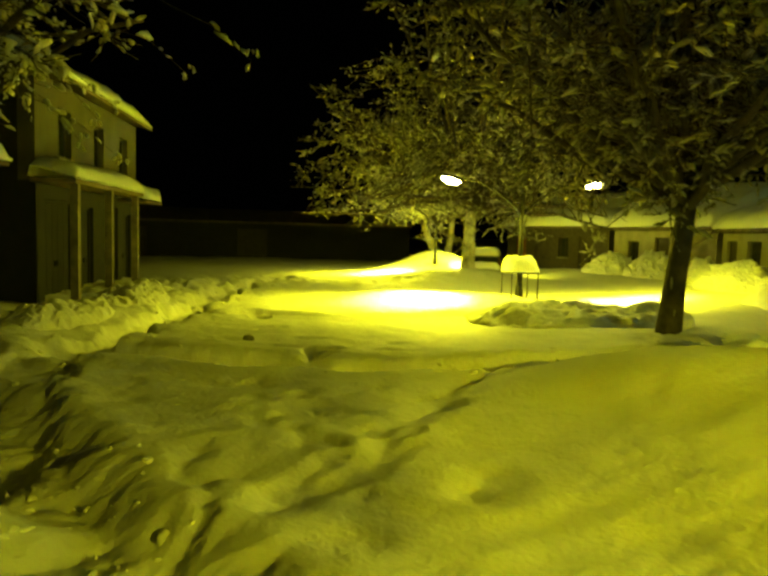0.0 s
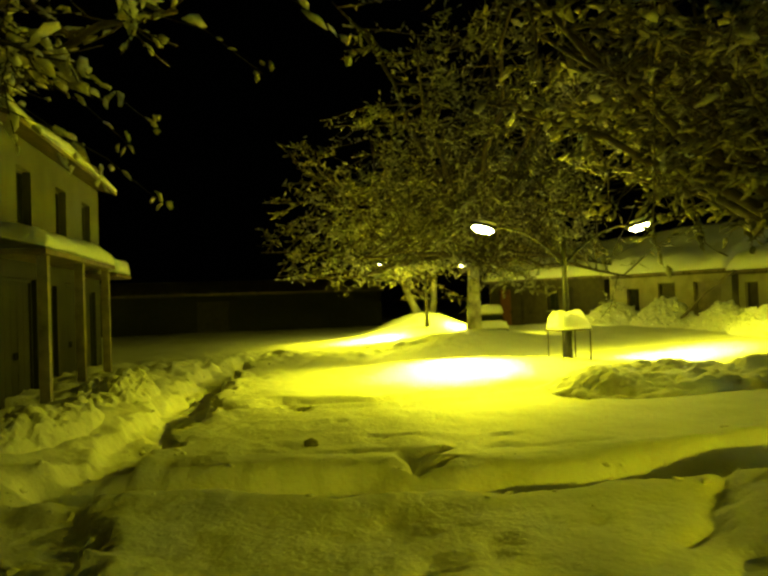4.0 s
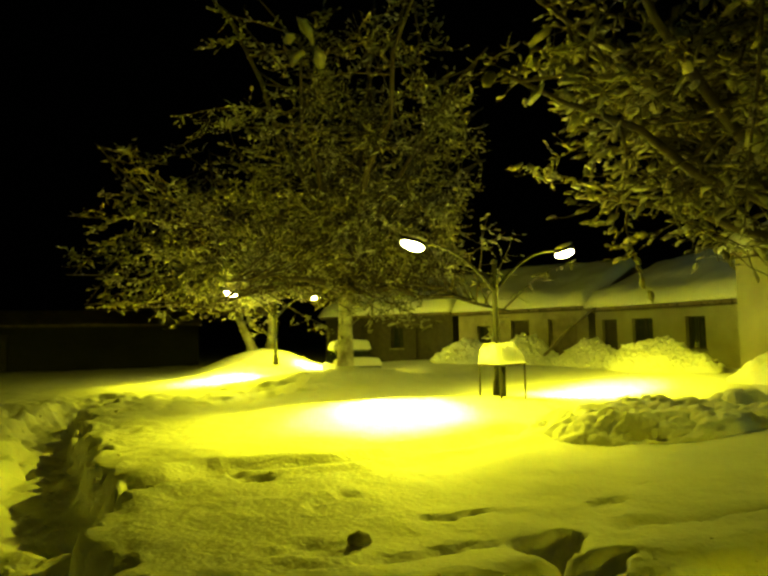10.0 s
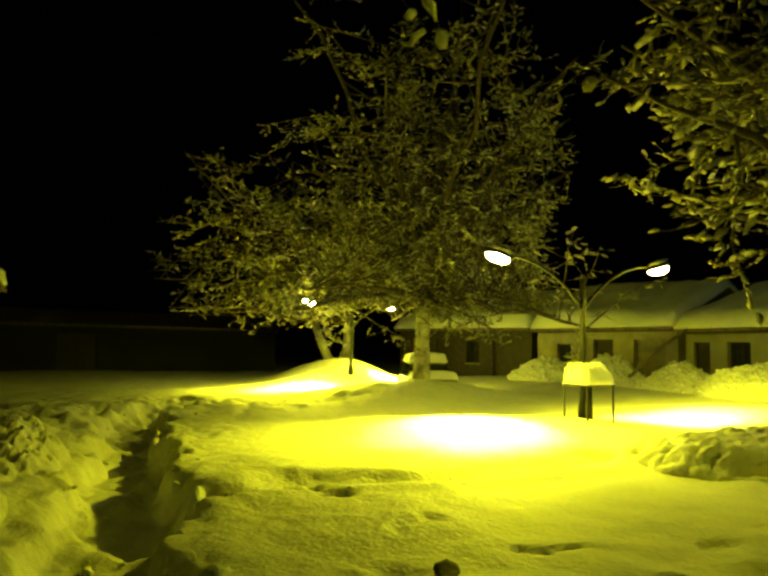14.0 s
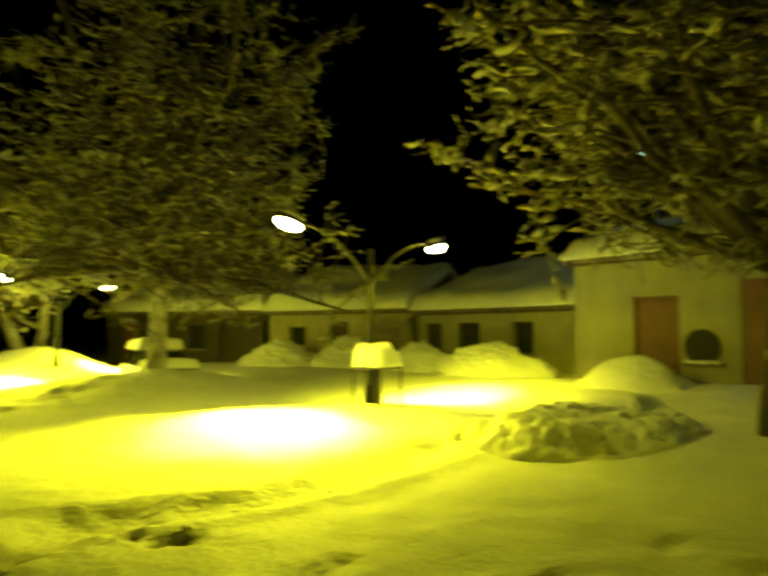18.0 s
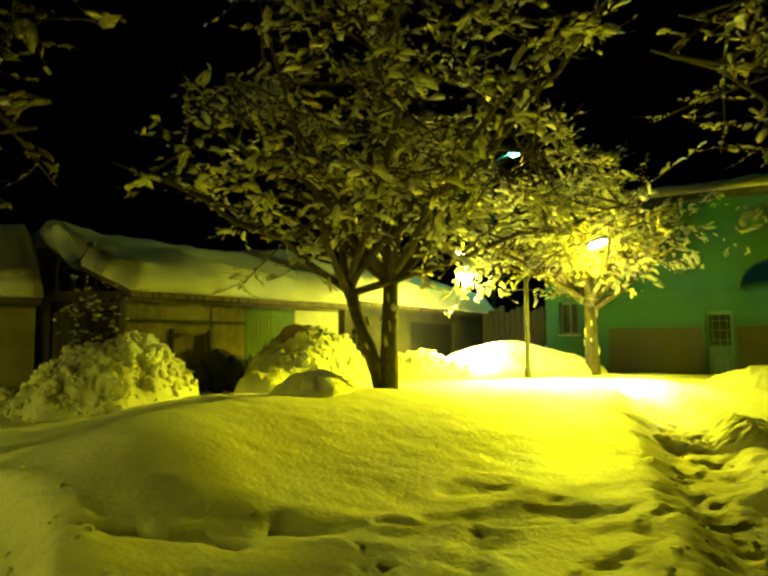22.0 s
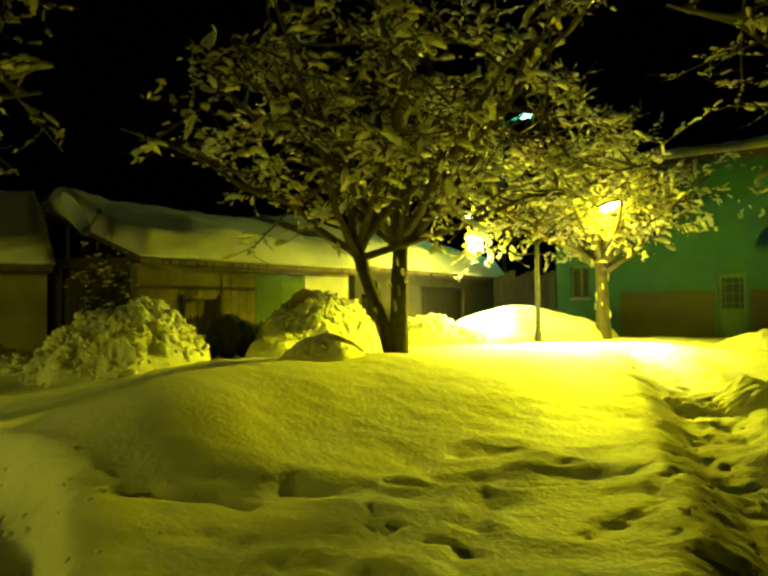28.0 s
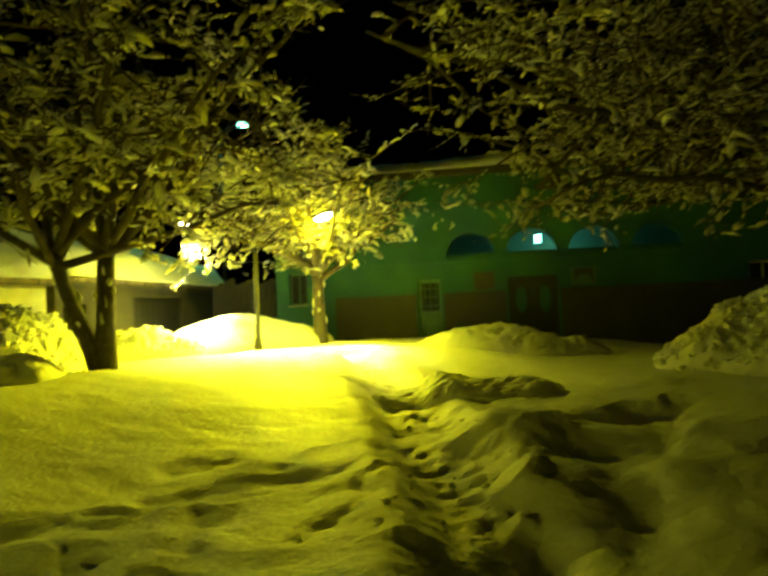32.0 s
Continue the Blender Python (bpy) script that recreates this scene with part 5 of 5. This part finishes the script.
# ---------- snowed-up car ----------
def car(x, y, turn):
    z0 = gz(x, y)
    root = empty("car", Matrix.Translation((x, y, z0 - 0.5)) @ Matrix.Rotation(radians(turn), 4, "Z"), "parked hatchback buried under a coat of snow", "car")

    def loft(name, profile, half, material, parent, taper=0.0, label=""):
        """profile: points of the side view, low to high round; the upper ones are drawn in by taper."""
        zs = [p[1] for p in profile]
        lo, hi = min(zs), max(zs)
        bm = bmesh.new()
        rows = []
        for s in (-1, -0.86, 0.86, 1):
            k = 0.94 if abs(s) == 1 else 1.0
            cx, cz = sum(p[0] for p in profile) / len(profile), (lo + hi) / 2
            rows.append([bm.verts.new((cx + (px - cx) * k, s * (half - taper * (pz - lo) / (hi - lo)), cz + (pz - cz) * k)) for px, pz in profile])
        n = len(profile)
        for a, b in zip(rows, rows[1:]):
            for i in range(n):
                bm.faces.new((a[i], a[(i + 1) % n], b[(i + 1) % n], b[i]))
        bm.faces.new(rows[0][::-1])
        bm.faces.new(rows[-1])
        bmesh.ops.recalc_face_normals(bm, faces=bm.faces)
        return part(name, bm, material, parent, label)

    loft("body", [(-1.95, 0.3), (-2.0, 0.6), (-1.9, 0.86), (-0.9, 0.95), (1.6, 0.95), (1.95, 0.85), (2.0, 0.5), (1.9, 0.3)], 0.82, CARPAINT, root, 0.05)
    cabin = loft("cabin", [(-1.0, 0.94), (-0.45, 1.36), (1.1, 1.4), (1.7, 0.94)], 0.74, GLASS, root, 0.12, "dark glass cabin")
    loft("roof", [(-0.5, 1.36), (-0.4, 1.41), (1.05, 1.45), (1.15, 1.39)], 0.63, CARPAINT, root, 0.02)
    for a in (-1.25, 1.25):
        for b in (-0.74, 0.74):
            wh = new("wheel")
            wh.parent = root
            for nm, rr, ww, mt in (("tyre", 0.3, 0.18, RUBBER), ("rim", 0.18, 0.19, IRON)):
                bm = bmesh.new()
                bmesh.ops.create_cone(bm, cap_ends=True, segments=20, radius1=rr, radius2=rr, depth=ww, matrix=Matrix.Translation((a, b, 0.3)) @ Matrix.Rotation(radians(90), 4, "X"))
                part(nm, bm, mt, wh)
    for b in (-0.55, 0.55):
        boxed("headlight", (-2.0, -1.9, b - 0.14, b + 0.14, 0.62, 0.76), GLASS, root, bevel=0.02)
        boxed("tail_light", (1.93, 2.0, b - 0.1, b + 0.1, 0.62, 0.8), BROWN, root, bevel=0.02)
    boxed("bumper", (-2.06, -1.93, -0.75, 0.75, 0.36, 0.5), RUBBER, root, bevel=0.02)
    for name, x0, x1, hw, zb, th in (("roof_snow", -0.55, 1.2, 0.68, 1.44, 0.3), ("bonnet_snow", -2.0, -0.9, 0.78, 0.92, 0.24)):
        n = 22
        U, W = np.meshgrid(np.linspace(0, 1, n), np.linspace(-1, 1, n))
        e = np.minimum(np.minimum(U, 1 - U) * 2, 1 - np.abs(W))
        T = th * np.sqrt(np.clip(1 - (1 - np.clip(e / 0.35, 0, 1)) ** 2, 0, 1)) * (1 + 0.3 * fbm(U * 3, W * 2, 4))
        top = np.stack([x0 + (x1 - x0) * U, W * hw, zb + T + 0.004], -1).reshape(-1, 3)
        bot = np.stack([x0 + (x1 - x0) * U, W * hw, 0 * U + zb - 0.02], -1).reshape(-1, 3)
        i = np.arange(n * n).reshape(n, n)
        Ft = np.stack([i[:-1, :-1], i[:-1, 1:], i[1:, 1:], i[1:, :-1]], -1).reshape(-1, 4).tolist()
        ring = list(i[0, :]) + list(i[1:, -1]) + list(i[-1, -2::-1]) + list(i[-2:0:-1, 0])
        F = Ft + [[a + n * n for a in reversed(q)] for q in Ft] + [[int(b), int(a), int(a + n * n), int(b + n * n)] for a, b in zip(ring, ring[1:] + ring[:1])]
        mesh_ob(name, np.concatenate([top, bot]).tolist(), F, SNOW, root, True, "thick layer of snow")


car(4.75, 27.9, 80)

# ---------- stone on the snow ----------
def lone_clod(x, y, r, seed, label, material, category):
    bm = bmesh.new()
    bmesh.ops.create_icosphere(bm, subdivisions=3, radius=r)
    for v in bm.verts:
        k = 1 + 0.2 * noise.noise(v.co * (1.6 / r) + Vector((seed, 0, 0))) + 0.12 * noise.noise(v.co * (4 / r))
        v.co = Vector((v.co.x * k * 1.15, v.co.y * k, v.co.z * k * 0.75))
    ob = part("clod", bm, material, None, smooth=True)
    ob.location = (x, y, gz(x, y) + r * 0.35)
    return tagged(ob, label, category)


lone_clod(-1.3, 9.85, 0.085, 1, "round dark lump of frozen snow on the drift", STONE, "lump")


# ---------- loose clods along the trodden paths ----------
def loose_clods():
    r = random.Random(5)
    rows = []
    for line, spread, count, size in ((TRODDEN, 0.7, 200, 0.022), (LEFT_PATH, 1.0, 260, 0.026), (CROSS_PATH, 0.7, 260, 0.03), (SMALL_PATH, 0.5, 30, 0.02), ([(3.6, 13.6), (5.8, 14.4)], 0.9, 120, 0.04)):
        for _ in range(count):
            i = r.randrange(len(line) - 1)
            u = r.random()
            x = line[i][0] * (1 - u) + line[i + 1][0] * u + r.gauss(0, spread * 0.6)
            y = line[i][1] * (1 - u) + line[i + 1][1] * u + r.gauss(0, spread * 0.6)
            if line is LEFT_PATH and y < 7.5:
                continue
            s = size * r.choice((0.4, 0.5, 0.6, 0.8, 1.0, 1.5, 2.0))
            rows.append((x, y, s))
    xs, ys = np.array([q[0] for q in rows]), np.array([q[1] for q in rows])
    zs = ground(xs, ys)
    lumps = [(Vector((x, y, z + s * 0.02)), Vector((r.uniform(-1, 1), r.uniform(-1, 1), r.uniform(-0.3, 0.3))), s * 1.4, s, s * 0.6) for (x, y, s), z in zip(rows, zs)]
    V, F = snow_lumps(lumps, 3)
    tagged(mesh_ob("snow_clods", V, F, SNOW, None, True), "broken clods of snow along the trodden paths", "snow", kind="stuff")


loose_clods()


# ---------- snowy shrub and a rusty drum by the alley ----------
def shrub(x, y, h, seed, label):
    r = random.Random(seed)
    z0 = gz(x, y)
    root = empty("shrub", Matrix.Translation((x, y, z0)), label, "shrub")
    wood, white = [], []
    for _ in range(26):
        an, sp = r.uniform(0, 6.28), r.uniform(0.1, 0.55)
        tip = Vector((math.cos(an) * sp, math.sin(an) * sp, h * r.uniform(0.5, 1.0)))
        b = bend(Vector((0, 0, -0.2)), tip, 0.05, r, 5)
        wood.append((b, [0.02, 0.016, 0.012, 0.008, 0.004], 4))
        for _ in range(4):
            p = b[r.randrange(2, 5)]
            s = r.uniform(0.018, 0.055)
            white.append((p + Vector((0, 0, s * 0.4)), Vector((r.uniform(-1, 1), r.uniform(-1, 1), 0)), s * 1.4, s, s * 0.6))
    tagged(tubes("branchwork", wood, BARK, root), kind="stuff")
    V, F = snow_lumps(white, seed)
    tagged(mesh_ob("crown", V, F, LEAFSNOW, root, True), kind="stuff")


shrub(10.9, 5.35, 2.3, 3, "leafless shrub dotted with snow by the alley gate")
shrub(11.3, 5.9, 2.7, 4, "leafless shrub dotted with snow by the alley gate")


def drum(x, y, z):
    root = empty("drum", Matrix.Translation((x, y, z)) @ Matrix.Rotation(radians(70), 4, "Z"), "rusty brown drum lying on the snow heap", "drum")
    bm = bmesh.new()
    bmesh.ops.create_cone(bm, cap_ends=True, segments=24, radius1=0.3, radius2=0.3, depth=0.85, matrix=Matrix.Rotation(radians(90), 4, "X"))
    part("body", bm, TIN, root, smooth=False)
    for yy in (-0.42, -0.14, 0.14, 0.42):
        bm = bmesh.new()
        bmesh.ops.create_cone(bm, cap_ends=True, segments=24, radius1=0.315, radius2=0.315, depth=0.025, matrix=Matrix.Translation((0, yy, 0)) @ Matrix.Rotation(radians(90), 4, "X"))
        part("hoop", bm, TIN, root)


drum(10.75, 1.42, 1.8)
